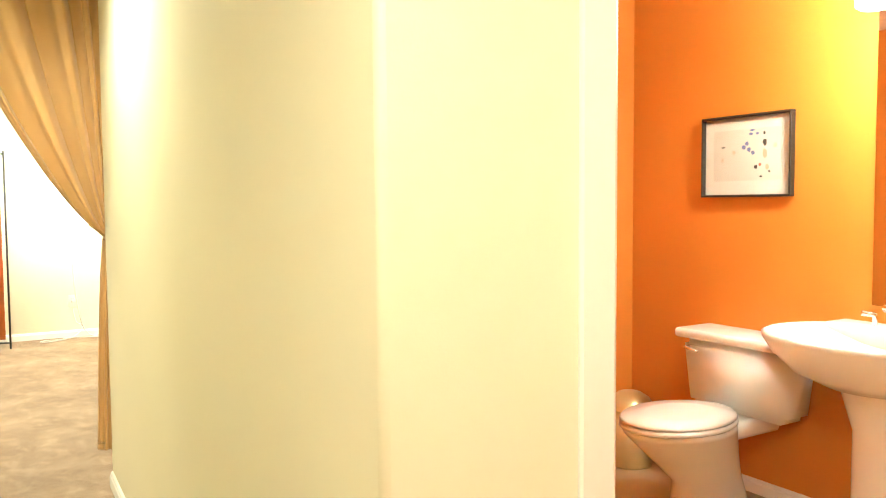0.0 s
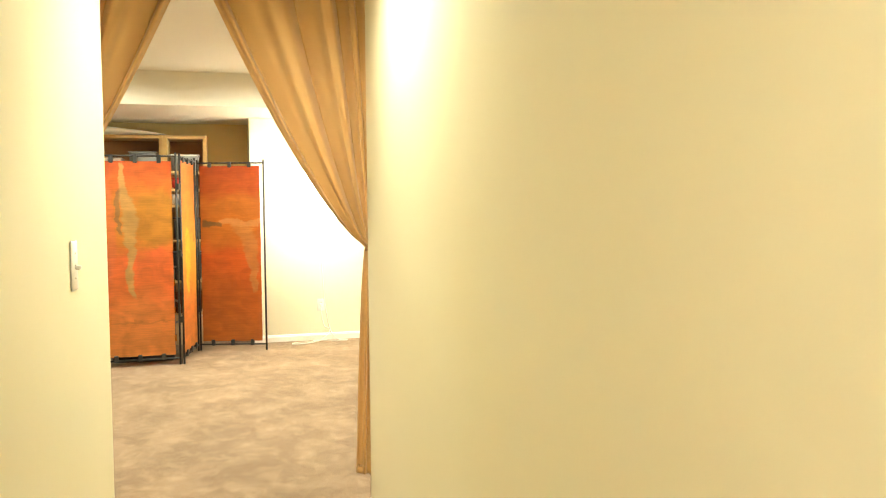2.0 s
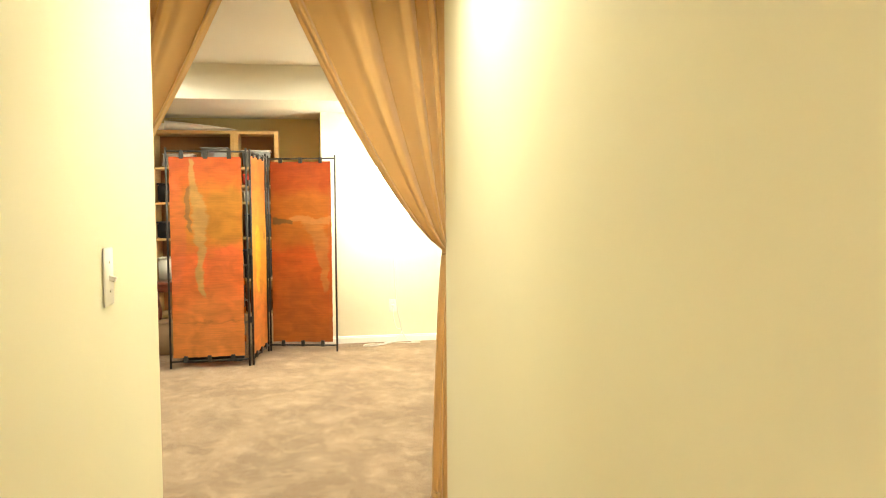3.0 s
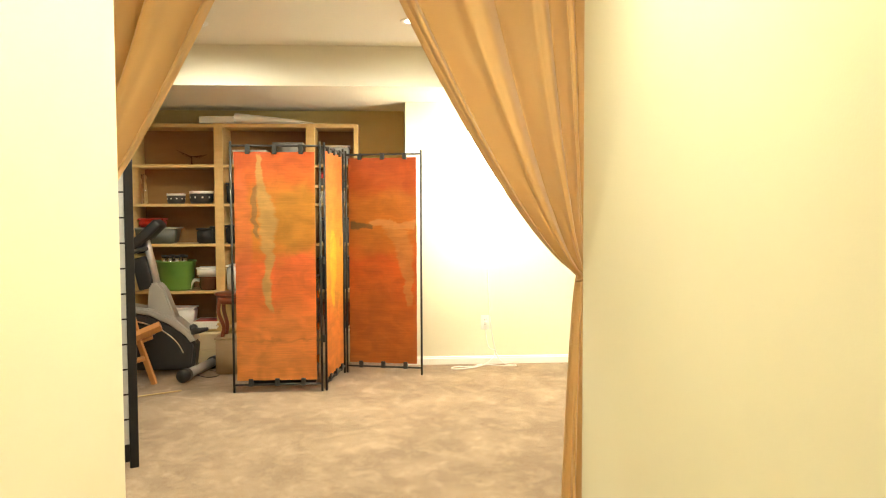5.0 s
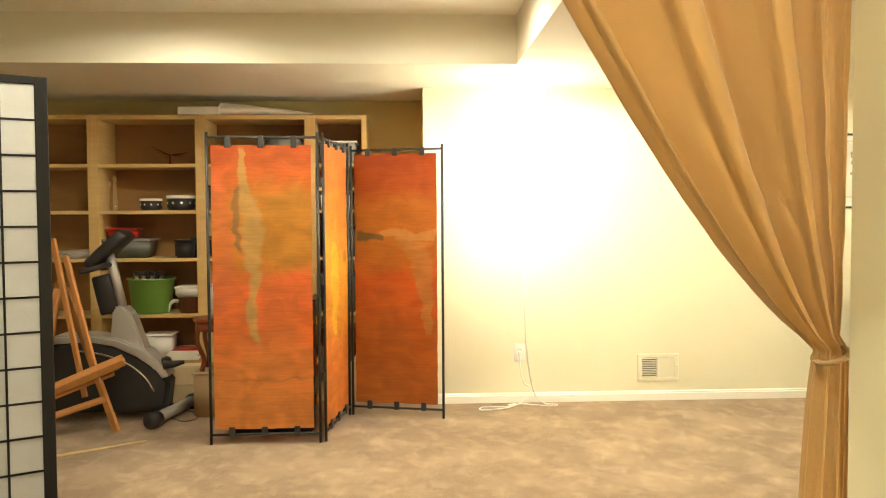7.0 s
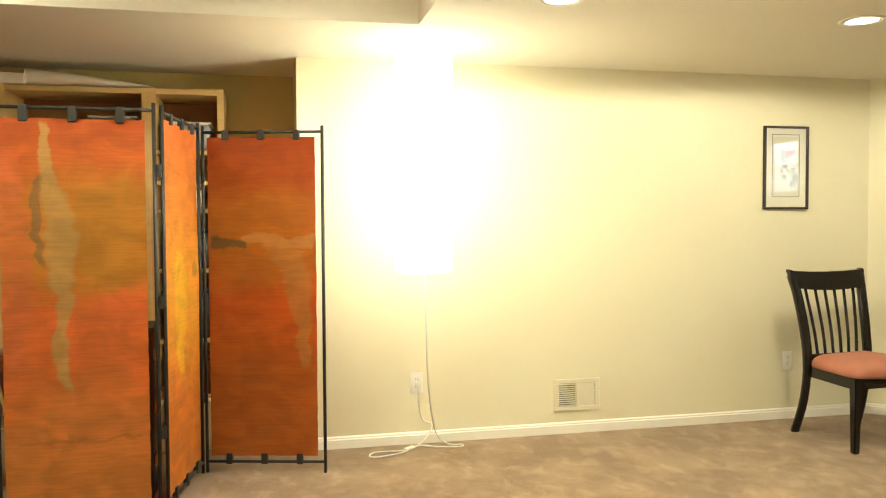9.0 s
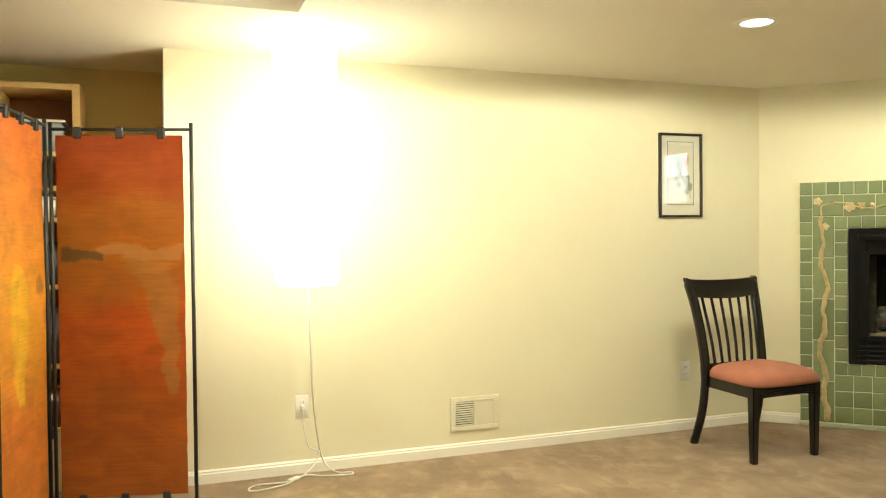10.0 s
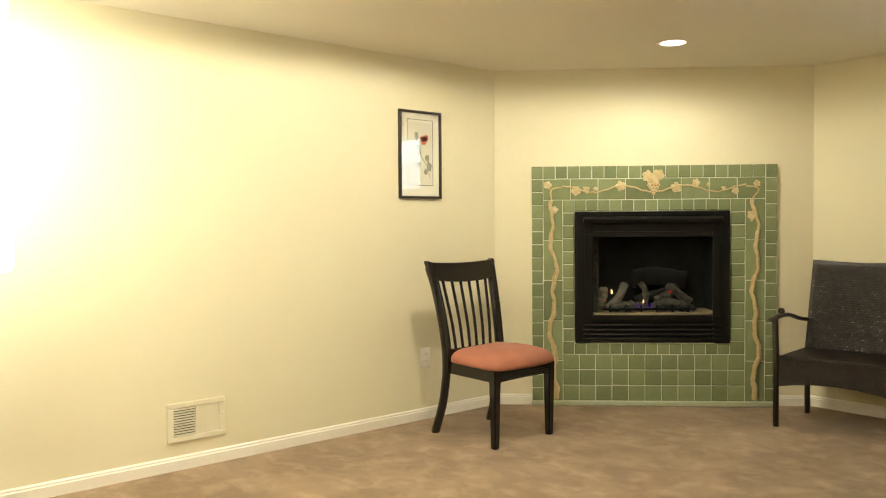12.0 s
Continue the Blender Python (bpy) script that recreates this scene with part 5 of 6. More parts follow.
part("seat_core", prism([(-0.30, 0.232), (-0.22, 0.248), (-0.11, 0.262), (0, 0.267), (0.11, 0.262), (0.22, 0.248), (0.30, 0.232), (0.30, 0.40), (-0.30, 0.40)], 0.02, 0.47), WICKER, wk, "dark woven seat box")
wv = bmesh.new()
weave(wv, (-0.30, 0.017, 0.270), (0.60, 0, 0), (0, 0, 0.130), 24, 8)
weave(wv, (0.303, 0.02, 0.275), (0, 0.45, 0), (0, 0, 0.125), 15, 9)
weave(wv, (-0.303, 0.47, 0.275), (0, -0.45, 0), (0, 0, 0.125), 15, 9)
weave(wv, (-0.30, 0.02, 0.403), (0.60, 0, 0), (0, 0.45, 0), 20, 28)
tagged(part("seat_weave", wv, WICKER, wk, "woven wicker strands of the seat", True), kind="stuff")
part("seat_edge", tube([(-0.30, 0.018, 0.403), (0.30, 0.018, 0.403)], 0.007, 8), WICKER, wk, "", True)
BKM = pose(0, 0.44, 0.38, -13, 0, 0)
part("back_core", moved(prism([(-0.29, 0.0), (0.29, 0.0), (0.285, 0.565), (0.14, 0.548), (0, 0.543), (-0.14, 0.548), (-0.285, 0.565)], 0.0, 0.035), BKM), WICKER, wk, "dark woven back rest")
bv = bmesh.new()
weave(bv, (-0.285, -0.003, 0.01), (0.57, 0, 0), (0, 0, 0.53), 24, 36)
tagged(part("back_weave", moved(bv, BKM), WICKER, wk, "woven wicker strands of the back", True), kind="stuff")
part("back_edge", moved(tube([(-0.29, 0.016, 0.0), (-0.288, 0.016, 0.3), (-0.287, 0.016, 0.565), (-0.14, 0.016, 0.55), (0, 0.016, 0.545), (0.14, 0.016, 0.55), (0.287, 0.016, 0.565), (0.288, 0.016, 0.3), (0.29, 0.016, 0.0)], 0.013, 8), BKM), WICKER, wk, "", True)

# ---- framed pictures ----


def framed(name, m, w, h, label, fw=0.014, depth=0.022, mat_w=0.05):
    """Framed sheet hanging on the plane y = 0, facing -y, with its lower left corner at the origin."""
    t = thing(name, m, label, "picture")
    for a in ((0, w, 0, fw), (0, w, h - fw, h), (0, fw, fw, h - fw), (w - fw, w, fw, h - fw)):
        part("frame_rail", box(a[0], a[1], -depth, -0.001, a[2], a[3], 0.002), BRONZE, t)
    part("mat_board", box(fw, w - fw, -0.008, -0.003, fw, h - fw), MAT_BOARD, t, "cream mat board")
    part("print", box(mat_w, w - mat_w, -0.0095, -0.0082, mat_w * 1.25, h - mat_w * 1.1), PRINT_PAPER, t, "pale printed sheet")
    gl = part("glazing", box(fw, w - fw, -0.0135, -0.0125, fw, h - fw), PICTURE_GLASS, t, "reflecting picture glass")
    gl.visible_shadow = False
    return t


def blot(t, name, mat, x, z, rx, rz, seed, n=14, y=-0.0103):
    rnd = random.Random(seed)
    pts = [(x + rx * rnd.uniform(0.7, 1.1) * math.cos(2 * math.pi * k / n), z + rz * rnd.uniform(0.7, 1.1) * math.sin(2 * math.pi * k / n)) for k in range(n)]
    return part(name, prism(pts, y, y + 0.0006), mat, t)


fl = framed("flower_print", pose(2.905, BACK, 1.322), 0.314, 0.517, "framed botanical print with a coral flower", mat_w=0.062)
for x0, x1, z0, z1 in ((0.06, 0.254, 0.463, 0.466), (0.06, 0.254, 0.076, 0.079), (0.06, 0.063, 0.076, 0.466), (0.251, 0.254, 0.076, 0.466)):
    part("ruled_line", box(x0, x1, -0.0102, -0.0096, z0, z1), DARK_INK, fl)
for k, (x, z, r) in enumerate(((0.185, 0.345, 0.030), (0.20, 0.36, 0.022), (0.172, 0.352, 0.02))):
    blot(fl, "petal", CORAL_INK, x, z, r, r, 20 + k)
for k, (x, z, rx, rz) in enumerate(((0.14, 0.32, 0.02, 0.035), (0.13, 0.37, 0.016, 0.025), (0.15, 0.27, 0.018, 0.02), (0.21, 0.24, 0.02, 0.022), (0.225, 0.19, 0.022, 0.035), (0.20, 0.16, 0.018, 0.02), (0.145, 0.20, 0.015, 0.018), (0.125, 0.24, 0.012, 0.012))):
    blot(fl, "leaf_mark", GREY_GREEN, x, z, rx, rz, 40 + k)
part("stem", tube(smooth_path([(0.23, -0.0103, 0.12), (0.21, -0.0103, 0.19), (0.16, -0.0103, 0.26), (0.17, -0.0103, 0.33)]), 0.0016, 5), GREY_GREEN, fl)

framed("east_picture", pose(5.141, 5.868, 1.32, 0, 0, -90), 0.32, 0.41, "dark framed picture on the cream wall")

# ---- window in the east wall ----
win = setting("window_1", box(5.20, 5.204, WY0 + 0.03, WY1 - 0.03, WZ0 + 0.03, WZ1 - 0.03), CLEAR, "small high window with white frame and blinds")
win.visible_shadow = False
for a in ((WY0, WY1, WZ0, WZ0 + 0.035), (WY0, WY1, WZ1 - 0.035, WZ1), (WY0, WY0 + 0.035, WZ0 + 0.035, WZ1 - 0.035), (WY1 - 0.035, WY1, WZ0 + 0.035, WZ1 - 0.035), (WY0 + 0.035, WY1 - 0.035, 1.80, 1.825)):
    part("window_frame", box(5.18, 5.225, a[0], a[1], a[2], a[3], 0.003), TRIM, win)
for k in range(9):
    part("blind_slat", moved(box(-0.011, 0.011, WY0 + 0.04, WY1 - 0.04, -0.0006, 0.0006), pose(5.165, 0, WZ0 + 0.05 + 0.026 * k, 0, 25, 0)), TRIM, win)
setting("backdrop", box(8.0, 8.05, -7.0, 10.0, -1.0, 7.0), DAY, "pale overcast daylight beyond the window")

# ---- fireplace ----
W0 = 0.238
FPM = DIAG @ Matrix.Translation((W0, 0, 0))
FW, FH = 1.538, 1.534
PX = FW / 780.0
fp = thing("fireplace_surround", FPM, "green glazed tile fireplace surround with a vine relief border", "fireplace surround")
BX0, BX1, BZ0, BZ1 = 137 * PX, 633 * PX, 0.40, 1.245
gb = bmesh.new()
add_box(gb, 0, BX0, -0.0245, -0.001, 0.02, FH - 0.004)
add_box(gb, BX1, FW, -0.0245, -0.001, 0.02, FH - 0.004)
add_box(gb, BX0, BX1, -0.0245, -0.001, 0.02, BZ0)
add_box(gb, BX0, BX1, -0.0245, -0.001, BZ1, FH - 0.004)
part("grout_bed", gb, GROUT, fp, "pale green grout")
part("sill", box(-0.004, FW + 0.004, -0.05, -0.001, 0.001, 0.03, 0.005), SILL_STONE, fp, "pale glazed sill at the carpet")
tile_mesh = {}


def tile(x0, x1, z0, z1, gap=0.0042, th=0.012):
    """One glazed tile with a pillowed face; tiles of a size share a mesh."""
    w, h = round(x1 - x0 - gap, 4), round(z1 - z0 - gap, 4)
    key = (w, h)
    if key not in tile_mesh:
        bm = bmesh.new()
        e = 0.006
        back = [bm.verts.new(p) for p in ((-w / 2, 0, -h / 2), (w / 2, 0, -h / 2), (w / 2, 0, h / 2), (-w / 2, 0, h / 2))]
        mid = [bm.verts.new((v.co.x, -th * 0.7, v.co.z)) for v in back]
        face = [bm.verts.new((v.co.x * (1 - 2 * e / w), -th, v.co.z * (1 - 2 * e / h))) for v in back]
        for p, q in ((back, mid), (mid, face)):
            for k in range(4):
                bm.faces.new((p[k], p[(k + 1) % 4], q[(k + 1) % 4], q[k]))
        bm.faces.new(face)
        bmesh.ops.recalc_face_normals(bm, faces=bm.faces)
        tile_mesh[key] = put(bm, "tile", TILE_GREEN)
    o = new("tile", tile_mesh[key])
    o.parent = fp
    o.matrix_basis = pose((x0 + x1) / 2, -0.0165 + TR.uniform(-0.0012, 0.0012), (z0 + z1) / 2, TR.uniform(-.5, .5), TR.uniform(-.4, .4), TR.uniform(-.5, .5))
    return o


TR = random.Random(11)


def run(x0, x1, z0, z1, nx, nz):
    for i in range(nx):
        for j in range(nz):
            tile(x0 + (x1 - x0) * i / nx, x0 + (x1 - x0) * (i + 1) / nx, z0 + (z1 - z0) * j / nz, z0 + (z1 - z0) * (j + 1) / nz)


C1, C2 = 37 * PX, 100 * PX
T1, T2 = FH - 0.082, FH - 0.216
run(0, C1, 0.03, FH, 1, 18)
run(FW - C1, FW, 0.03, FH, 1, 18)
run(C1, FW - C1, T1, FH, 18, 1)
# relief border: tall tiles at the sides, wide tiles along the top
run(C1, C2, 0.03, T2, 1, 5)
run(FW - C2, FW - C1, 0.03, T2, 1, 5)
run(C1, FW - C1, T2, T1, 8, 1)
# inner frame of small tiles, and the field below the firebox
run(C2, BX0, BZ0 - 0.07, T2, 1, 12)
run(BX1, FW - C2, BZ0 - 0.07, T2, 1, 12)
run(BX0, BX1, BZ1, T2, 13, 1)
run(BX0, BX1, BZ0 - 0.07, BZ0, 13, 1)
run(C2, FW - C2, 0.03, BZ0 - 0.07, 11, 3)

vy = -0.034
XL, XR = (C1 + C2) / 2, FW - (C1 + C2) / 2
ZT = (T1 + T2) / 2
for sx, xc in ((1, XL), (-1, XR)):
    pts = [(xc + sx * 0.013 * math.sin(z * 9.5 + (0 if sx > 0 else 1.2)) + 0.012 * math.sin(z * 23) + 0.003 * math.sin(z * 67), vy, z) for z in [0.04 + k * (T2 - 0.04) / 160 for k in range(161)]]
    part("vine_trunk", tube(pts, [(0.0175 - 0.006 * k / 160 + 0.002 * math.sin(k * 0.21)) * (0.74 if k % 5 == 0 and (k // 5) % 4 != 2 else 1.0) for k in range(161)], 8), VINE, fp, "gnarled ochre vine trunk in relief", True)
    part("vine_curl", tube(smooth_path([(pts[-1][0], vy, pts[-1][2]), (xc - sx * 0.015, vy, T2 + 0.05), (xc, vy, ZT + 0.005), (xc + sx * 0.06, vy, ZT + 0.012)]), 0.0055, 6), VINE, fp, "", True)
top = [(XL + 0.06 + (XR - XL - 0.12) * k / 48, vy, ZT + 0.012 + 0.021 * math.cos(k * 6 * math.pi / 48) - 0.003 * math.sin(k * 2.2) - 0.012) for k in range(49)]
part("vine_branch", tube(top, 0.0055, 6), VINE, fp, "thin vine branch in relief", True)


def vine_leaf(x, z, r, turn, seed):
    rnd = random.Random(seed)
    pts = []
    for k in range(20):
        a = 2 * math.pi * k / 20
        lobe = 0.72 + 0.28 * abs(math.cos(2.5 * a)) + rnd.uniform(-0.06, 0.06)
        pts.append((x + r * lobe * math.cos(a + turn), z + r * lobe * math.sin(a + turn)))
    bm = bmesh.new()
    rim = [bm.verts.new((p[0], vy + 0.012, p[1])) for p in pts]
    up = [bm.verts.new((x + (p[0] - x) * 0.9, vy - 0.001, z + (p[1] - z) * 0.9)) for p in pts]
    c = bm.verts.new((x, vy - 0.006, z))
    for k in range(20):
        bm.faces.new((rim[k], rim[(k + 1) % 20], up[(k + 1) % 20], up[k]))
        bm.faces.new((up[k], up[(k + 1) % 20], c))
    bmesh.ops.recalc_face_normals(bm, faces=bm.faces)
    part("vine_leaf", bm, LEAF, fp, "pale glazed vine leaf")


def grapes(x, z, n, r, seed):
    bm = bmesh.new()
    rnd = random.Random(seed)
    rows = max(2, int(n ** 0.5))
    for j in range(rows):
        c = rows - j
        for i in range(c):
            bmesh.ops.create_icosphere(bm, subdivisions=1, radius=r, matrix=Matrix.Translation((x + (i - (c - 1) / 2) * r * 1.6 + rnd.uniform(-.2, .2) * r, vy - 0.002, z - j * r * 1.5)))
    part("grape_cluster", bm, VINE, fp, "ochre grape cluster in relief", True)


U = lambda px: (px - 80) * PX
Zc = lambda py: 0.02 + (770 - py) * 0.002024
for k, (x, y, r) in enumerate(((132, 82, 14), (222, 100, 17), (365, 86, 17), (452, 56, 20), (487, 52, 19), (468, 68, 22), (542, 92, 18), (604, 78, 14), (728, 104, 12), (795, 82, 12), (152, 160, 14), (780, 180, 16), (643, 84, 7), (285, 95, 8))):
    vine_leaf(U(x), Zc(y), r * PX * 1.05, k * 0.9, k)
grapes(U(470), Zc(84), 17, 0.0125, 1)
grapes(U(255), Zc(92), 10, 0.0095, 2)
grapes(U(690), Zc(94), 8, 0.009, 3)
grapes(U(778), Zc(192), 4, 0.008, 4)

# gas firebox set into the tiles
fb = thing("gas_fireplace", FPM, "black metal gas fireplace insert with glass front and logs", "fireplace")
G = 0.004
bx0, bx1, bz0, bz1 = BX0 + G, BX1 - G, BZ0 + G, BZ1 - G
gx0, gx1, gz0, gz1 = bx0 + 0.10, bx1 - 0.10, bz0 + 0.175, bz1 - 0.155
face = bmesh.new()
add_box(face, bx0, gx0, -0.045, -0.019, bz0, bz1, 0.004)
add_box(face, gx1, bx1, -0.045, -0.019, bz0, bz1, 0.004)
add_box(face, gx0, gx1, -0.045, -0.019, gz1, bz1 - 0.055, 0.004)
add_box(face, gx0, gx1, -0.045, -0.019, bz0 + 0.13, gz0, 0.004)
part("face_frame", face, FIRE_BLACK, fb, "black steel face frame")
part("hood", moved(box(bx0 + 0.05, bx1 - 0.05, -0.035, 0.012, -0.012, 0.018, 0.006, 2), pose(0, -0.05, bz1 - 0.05, 25, 0, 0)), FIRE_BLACK, fb, "projecting black hood")
part("top_trim", box(gx0, gx1, -0.040, -0.019, bz1 - 0.03, bz1, 0.003), FIRE_BLACK, fb)
part("hood_recess", box(gx0, gx1, -0.024, -0.019, bz1 - 0.055, bz1 - 0.03), DARK, fb)
for k in range(4):
    part("louvre", moved(box(bx0 + 0.05, bx1 - 0.05, -0.012, 0.012, -0.005, 0.005, 0.002), pose(0, -0.042, bz0 + 0.022 + 0.029 * k, -35, 0, 0)), FIRE_BLACK, fb)
part("louvre_back", box(bx0 + 0.10, bx1 - 0.10, -0.022, -0.019, bz0, bz0 + 0.13), DARK, fb)
inner = bmesh.new()
for fr_ in ((bx0 + 0.06, gx0 + 0.012, gz0 - 0.012, gz1 + 0.012), (gx1 - 0.012, bx1 - 0.06, gz0 - 0.012, gz1 + 0.012), (gx0 + 0.012, gx1 - 0.012, gz1 - 0.006, gz1 + 0.03), (gx0 + 0.012, gx1 - 0.012, gz0 - 0.03, gz0 + 0.006)):
    add_box(inner, fr_[0], fr_[1], -0.058, -0.0455, fr_[2], fr_[3], 0.004)
part("glass_frame", inner, FIRE_BLACK, fb, "black glass door frame")
gl = part("glass", box(gx0 + 0.012, gx1 - 0.012, -0.052, -0.049, gz0, gz1), FIRE_GLASS, fb, "clear fireplace glass")
gl.visible_shadow = False
cav = bmesh.new()
add_box(cav, gx0 - 0.05, gx1 + 0.05, 0.33, 0.34, gz0 - 0.06, gz1 + 0.06)
add_box(cav, gx0 - 0.05, gx0 - 0.04, -0.018, 0.33, gz0 - 0.06, gz1 + 0.06)
add_box(cav, gx1 + 0.04, gx1 + 0.05, -0.018, 0.33, gz0 - 0.06, gz1 + 0.06)
add_box(cav, gx0 - 0.05, gx1 + 0.05, -0.018, 0.34, gz1 + 0.05, gz1 + 0.06)
part("firebox_lining", cav, FIREBOX_GREY, fb, "dark firebox lining greyed for the glass reflection")
part("ember_bed", box(gx0 - 0.04, gx1 + 0.04, -0.018, 0.33, gz0 - 0.06, gz0 + 0.012), SAND, fb, "pale ember bed")
part("refractory_panel", box(gx0 + 0.02, gx0 + 0.06, 0.05, 0.07, gz0 + 0.012, gz1 - 0.02, 0.004), LOG, fb)
gxm, gy = (gx0 + gx1) / 2, 0.12


def log(pts, r, seed, mat):
    p = smooth_path(pts, 8)
    bm = tube(p, [r * (1 + 0.18 * noise.noise((k * 0.5, seed, 2))) for k in range(len(p))], 12)
    for v in bm.verts:
        v.co += 0.011 * Vector((noise.noise(v.co * 34), noise.noise(v.co * 34 + Vector((9, 0, 0))), noise.noise(v.co * 34 + Vector((0, 9, 0)))))
    part("log", bm, mat, fb, "ash-grey ceramic log", True)


zb = gz0 + 0.012
log([(gxm - 0.31, gy + 0.02, zb + 0.02), (gxm - 0.285, gy + 0.03, zb + 0.09), (gxm - 0.275, gy + 0.04, zb + 0.155)], 0.030, 1, PALE_LOG)
log([(gxm - 0.25, gy, zb + 0.02), (gxm - 0.19, gy + 0.02, zb + 0.08), (gxm - 0.13, gy + 0.05, zb + 0.175)], 0.026, 2, PALE_LOG)
log([(gxm - 0.24, gy - 0.02, zb + 0.025), (gxm - 0.14, gy, zb + 0.04), (gxm - 0.04, gy, zb + 0.03)], 0.026, 3, LOG)
log([(gxm - 0.08, gy + 0.12, zb + 0.20), (gxm + 0.08, gy + 0.13, zb + 0.22), (gxm + 0.27, gy + 0.12, zb + 0.19)], 0.062, 4, CHAR_LOG)
log([(gxm - 0.06, gy + 0.05, zb + 0.07), (gxm + 0.05, gy + 0.06, zb + 0.10), (gxm + 0.13, gy + 0.06, zb + 0.12)], 0.028, 5, CHAR_LOG)
log([(gxm + 0.05, gy, zb + 0.03), (gxm + 0.14, gy + 0.01, zb + 0.055), (gxm + 0.27, gy + 0.02, zb + 0.03)], 0.030, 6, LOG)
log([(gxm + 0.06, gy + 0.02, zb + 0.07), (gxm + 0.15, gy + 0.03, zb + 0.11), (gxm + 0.20, gy + 0.04, zb + 0.165)], 0.026, 7, LOG)
log([(gxm + 0.13, gy + 0.01, zb + 0.16), (gxm + 0.20, gy + 0.02, zb + 0.12), (gxm + 0.28, gy + 0.01, zb + 0.06)], 0.027, 8, LOG)
log([(gxm - 0.02, gy + 0.02, zb + 0.02), (gxm + 0.0, gy + 0.04, zb + 0.12), (gxm - 0.03, gy + 0.07, zb + 0.18)], 0.020, 9, LOG)
er = random.Random(4)
for k in range(34):
    eb = bmesh.new()
    bmesh.ops.create_icosphere(eb, subdivisions=1, radius=er.uniform(0.008, 0.017))
    for v in eb.verts:
        v.co *= er.uniform(0.7, 1.25)
    part("cinder", moved(eb, pose(gxm + er.uniform(-0.31, 0.31), gy + er.uniform(-0.06, -0.02), zb + 0.008 + er.uniform(0, 0.022))), LOG if k % 3 else CHAR_LOG, fb)
part("grate", tube([(gxm - 0.30, gy - 0.06, zb + 0.02), (gxm + 0.30, gy - 0.06, zb + 0.02)], 0.008, 6), FIRE_BLACK, fb)
for k in range(6):
    part("grate_finger", tube([(gxm - 0.25 + 0.1 * k, gy - 0.07, zb), (gxm - 0.25 + 0.1 * k, gy - 0.065, zb + 0.045)], 0.006, 6), FIRE_BLACK, fb)


def flame(x, z, h, mat, w=0.008):
    part("flame", tube(smooth_path([(x, gy - 0.02, z), (x + w * 0.6, gy - 0.02, z + h * 0.4), (x - w * 0.3, gy - 0.02, z + h)], 6), [w * max(0.08, math.sin(math.pi * min(0.97, 0.18 + 0.8 * k / 12))) for k in range(13)], 8), mat, fb, "small flame", True)


flame(gxm - 0.235, zb + 0.115, 0.030, FLAME, 0.006)
flame(gxm - 0.03, zb + 0.055, 0.022, FLAME, 0.004)
for k in range(7):
    flame(gxm - 0.10 + 0.024 * k, zb + 0.012 + 0.006 * (k % 3), 0.02 + 0.010 * (k * 5 % 3), VIOLET, 0.007 + 0.003 * (k % 2))
for dx, dz, r in ((0.14, 0.125, 0.008), (0.152, 0.133, 0.006), (-0.27, 0.075, 0.005)):
    eb = bmesh.new()
    bmesh.ops.create_icosphere(eb, subdivisions=2, radius=r)
    part("ember", moved(eb, pose(gxm + dx, gy - 0.016, zb + dz)), EMBER, fb, "red glowing ember", True)

# ---- bathroom ----
EX = 2.74
bp = framed("abstract_print", pose(EX, 1.885, 1.268, 0, 0, -90), 0.446, 0.347, "dark framed abstract print on the orange wall", fw=0.010, depth=0.03, mat_w=0.055)
for k, (x, z, rx, rz, mt) in enumerate(((0.16, 0.19, 0.012, 0.012, PINK_INK), (0.10, 0.16, 0.012, 0.012, PINK_INK), (0.21, 0.21, 0.011, 0.011, BLUE_INK), (0.235, 0.20, 0.011, 0.011, BLUE_INK), (0.225, 0.225, 0.010, 0.010, BLUE_INK), (0.255, 0.185, 0.010, 0.010, BLUE_INK), (0.245, 0.265, 0.012, 0.006, BLUE_INK), (0.275, 0.265, 0.010, 0.006, BLUE_INK), (0.25, 0.28, 0.014, 0.005, BLUE_INK),
                                       (0.31, 0.265, 0.006, 0.008, DARK_INK), (0.312, 0.225, 0.010, 0.016, DARK_INK), (0.312, 0.18, 0.012, 0.022, TAN_INK), (0.27, 0.125, 0.010, 0.010, DARK_INK), (0.29, 0.135, 0.008, 0.008, CORAL_INK), (0.325, 0.125, 0.010, 0.014, TAN_INK), (0.335, 0.105, 0.006, 0.006, DARK_INK), (0.295, 0.085, 0.008, 0.005, DARK_INK), (0.105, 0.215, 0.012, 0.003, DARK_INK), (0.36, 0.21, 0.012, 0.012, PINK_INK))):
    blot(bp, "ink_shape", mt, x, z, rx, rz, 70 + k, 10)

toilet = thing("toilet", pose(EX, 1.59, 0.006, 0, 0, 180), "white porcelain toilet with a closed lid", "toilet")
tk = bmesh.new()
r = bmesh.ops.create_cube(tk, size=1)
for v in r["verts"]:
    k = 0.88 if v.co.z < 0 else 1.0
    v.co = Vector((0.115 + v.co.x * 0.20 * (0.9 if v.co.z < 0 else 1), 0.025 + v.co.y * 0.53 * k, 0.375 + (v.co.z + 0.5) * 0.285))
bmesh.ops.bevel(tk, geom=tk.edges[:], offset=0.028, segments=3, affect='EDGES')
part("tank", tk, PORCELAIN, toilet, "", True)
part("tank_lid", box(0.005, 0.235, -0.258, 0.308, 0.66, 0.702, 0.016, 3), PORCELAIN, toilet, "", True)
part("flush_lever", tube([(0.205, -0.19, 0.625), (0.24, -0.19, 0.625), (0.245, -0.12, 0.617)], 0.007, 8), CHROME, toilet, "chrome flush lever", True)


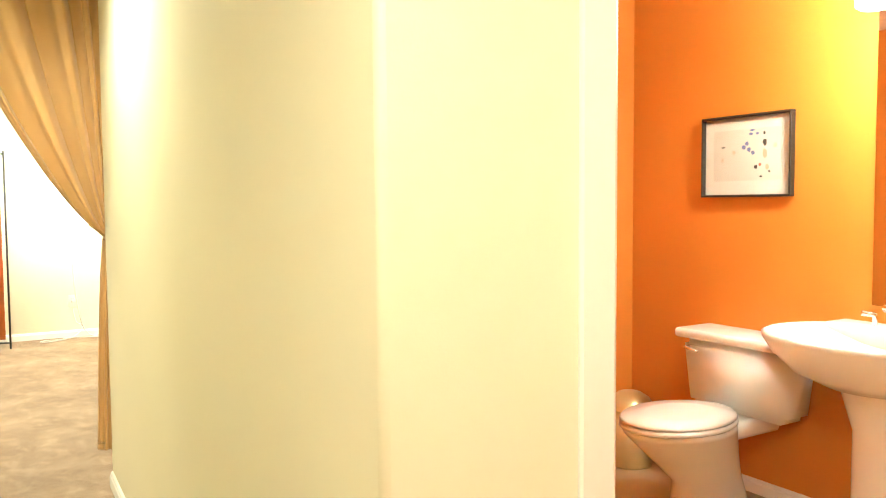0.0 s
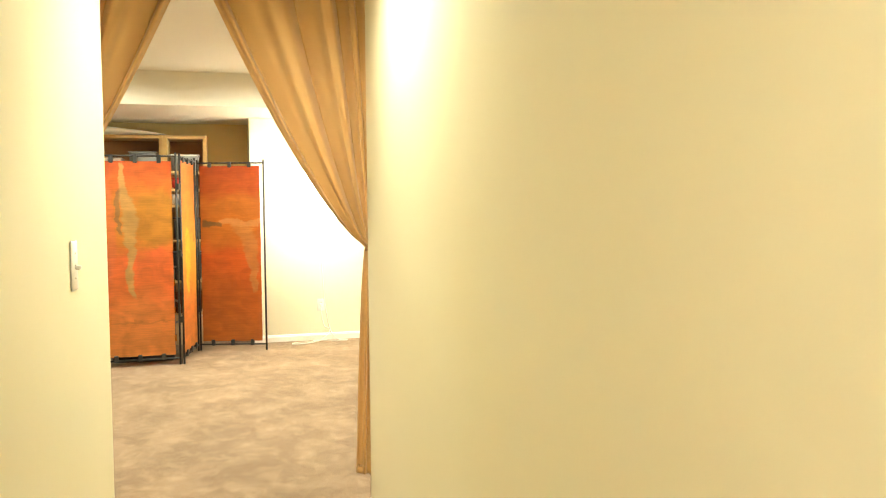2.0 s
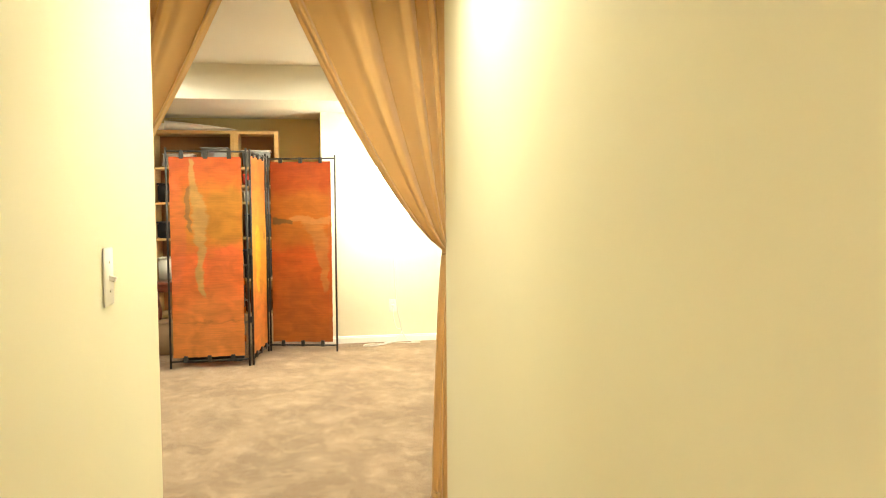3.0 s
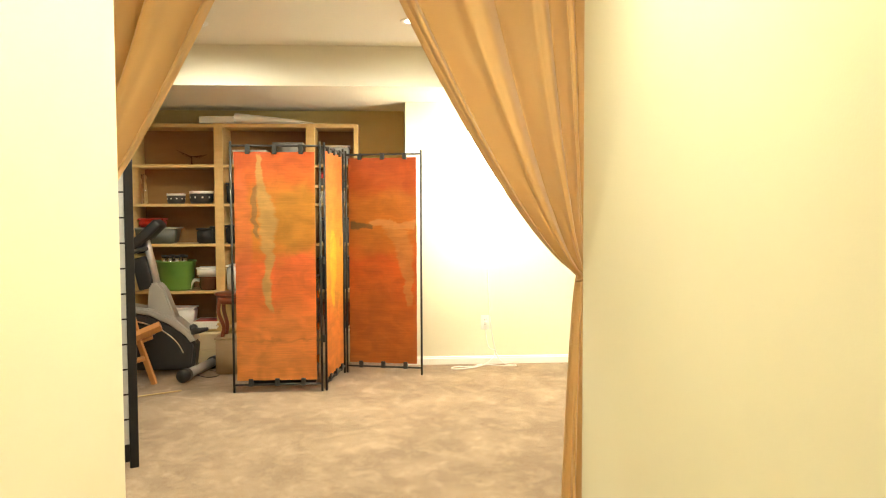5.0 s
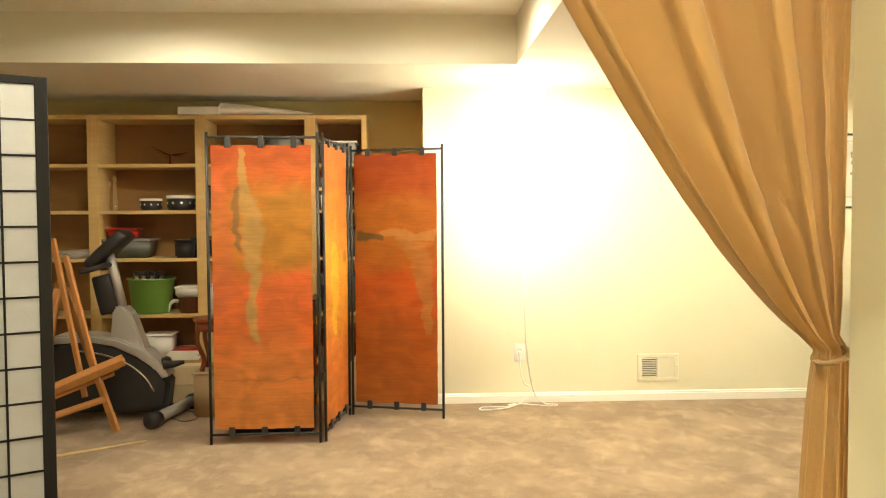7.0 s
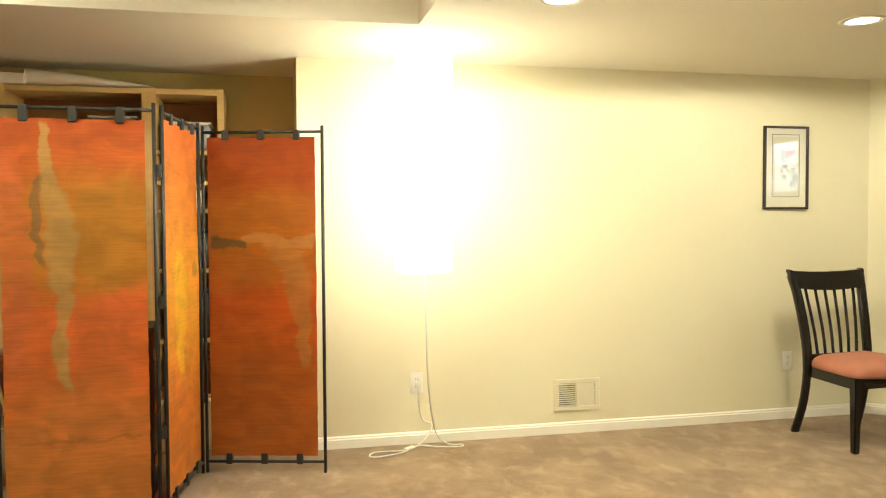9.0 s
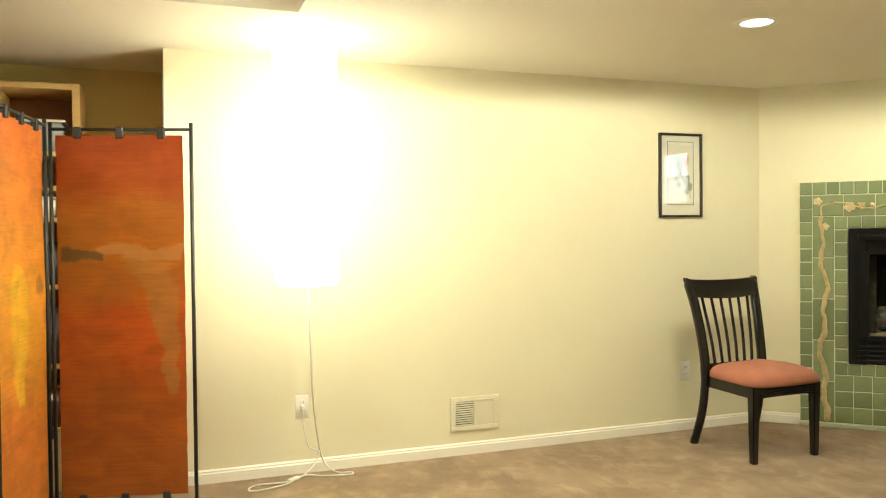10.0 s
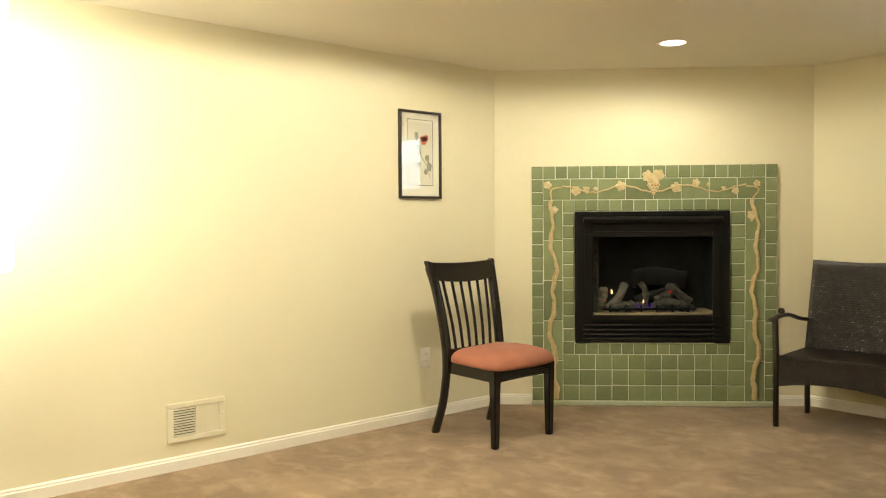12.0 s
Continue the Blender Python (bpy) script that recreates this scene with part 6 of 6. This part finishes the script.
def oval(bm, rows, n=36):
    """Rings of (centre x, half length, half width, z)."""
    vs = []
    for cx, a, b, z in rows:
        vs.append([bm.verts.new((cx + a * math.cos(2 * math.pi * k / n), b * math.sin(2 * math.pi * k / n), z)) for k in range(n)])
    for p, q in zip(vs, vs[1:]):
        for k in range(n):
            bm.faces.new((p[k], p[(k + 1) % n], q[(k + 1) % n], q[k]))
    bm.faces.new(vs[0][::-1])
    bm.faces.new(vs[-1])
    bmesh.ops.recalc_face_normals(bm, faces=bm.faces)
    return bm


part("bowl", oval(bmesh.new(), [(0.30, 0.20, 0.11, 0.0), (0.31, 0.19, 0.105, 0.06), (0.32, 0.17, 0.10, 0.14), (0.40, 0.21, 0.14, 0.25), (0.47, 0.25, 0.18, 0.35), (0.48, 0.255, 0.188, 0.375)]), PORCELAIN, toilet, "", True)
part("seat", oval(bmesh.new(), [(0.485, 0.25, 0.185, 0.377), (0.485, 0.26, 0.192, 0.383), (0.485, 0.258, 0.19, 0.398)]), PORCELAIN, toilet, "", True)
part("seat_lid", oval(bmesh.new(), [(0.485, 0.25, 0.186, 0.401), (0.485, 0.258, 0.19, 0.407), (0.485, 0.25, 0.184, 0.418), (0.485, 0.15, 0.11, 0.425)]), PORCELAIN, toilet, "", True)
part("rear_deck", box(0.01, 0.30, -0.12, 0.12, 0.30, 0.376, 0.02, 2), PORCELAIN, toilet, "", True)

sink = thing("pedestal_sink", pose(EX, 0.953, -0.043, 0, 0, 180), "white porcelain pedestal sink with chrome tap", "sink")
part("pedestal", oval(bmesh.new(), [(0.20, 0.12, 0.13, 0.049), (0.20, 0.11, 0.12, 0.068), (0.20, 0.085, 0.095, 0.2), (0.20, 0.085, 0.095, 0.5), (0.21, 0.12, 0.13, 0.64), (0.23, 0.15, 0.17, 0.68)]), PORCELAIN, sink, "", True)
part("basin", oval(bmesh.new(), [(0.24, 0.15, 0.17, 0.66), (0.28, 0.22, 0.25, 0.71), (0.30, 0.275, 0.31, 0.78), (0.31, 0.295, 0.335, 0.825), (0.31, 0.298, 0.338, 0.84), (0.31, 0.285, 0.325, 0.846), (0.32, 0.20, 0.23, 0.80), (0.32, 0.10, 0.12, 0.74)]), PORCELAIN, sink, "", True)
part("back_ledge", box(0.0, 0.16, -0.27, 0.27, 0.77, 0.848, 0.02, 2), PORCELAIN, sink, "", True)
tap = part("tap", tube(smooth_path([(0.09, 0, 0.848), (0.09, 0, 0.92), (0.13, 0, 0.95), (0.20, 0, 0.925)]), 0.014, 10), CHROME, sink, "chrome spout", True)
for sy in (-1, 1):
    part("tap_handle", tube([(0.09, sy * 0.1, 0.848), (0.09, sy * 0.1, 0.885), (0.12, sy * 0.13, 0.892)], 0.011, 8), CHROME, sink, "chrome lever handle", True)
mir = setting("mirror_bathroom", box(EX - 0.008, EX - 0.002, 0.36, 1.111, 0.865, 1.93), MIRROR, "frameless mirror over the sink")
vl = thing("vanity_light", pose(EX, 0.725, 1.86), "lit vanity bar with glowing glass shades", "wall light")
part("back_plate", box(-0.035, -0.010, -0.30, 0.30, 0.02, 0.07, 0.004), CHROME, vl)
for k in (-1, 0, 1):
    part("lamp_arm", tube([(-0.03, 0.2 * k, 0.045), (-0.34, 0.2 * k, 0.045)], 0.008, 8), CHROME, vl, "", True)
    part("shade", lathe([(0.0, 0.0), (0.05, 0.0), (0.06, 0.01), (0.055, 0.12), (0, 0.12)], 20, c=(-0.35, 0.2 * k, 0.0)), VANITY_GLOW, vl, "glowing glass shade", True)
bn = thing("waste_bin", pose(2.56, 2.16, 0.006), "brass-coloured round waste bin with a domed lid", "waste bin")
BRASS = material("pale_brass", (0.60, 0.50, 0.24), 0.3, 0.35, dark=(0.5, 0.41, 0.19), scale=6, grain=80, bump=0.01)
part("body", lathe([(0, 0), (0.10, 0), (0.105, 0.01), (0.105, 0.27), (0, 0.27)], 28), BRASS, bn, "", True)
part("lid", lathe([(0.11, 0.27), (0.11, 0.285), (0.09, 0.32), (0.05, 0.345), (0, 0.352)], 28), BRASS, bn, "domed lid", True)
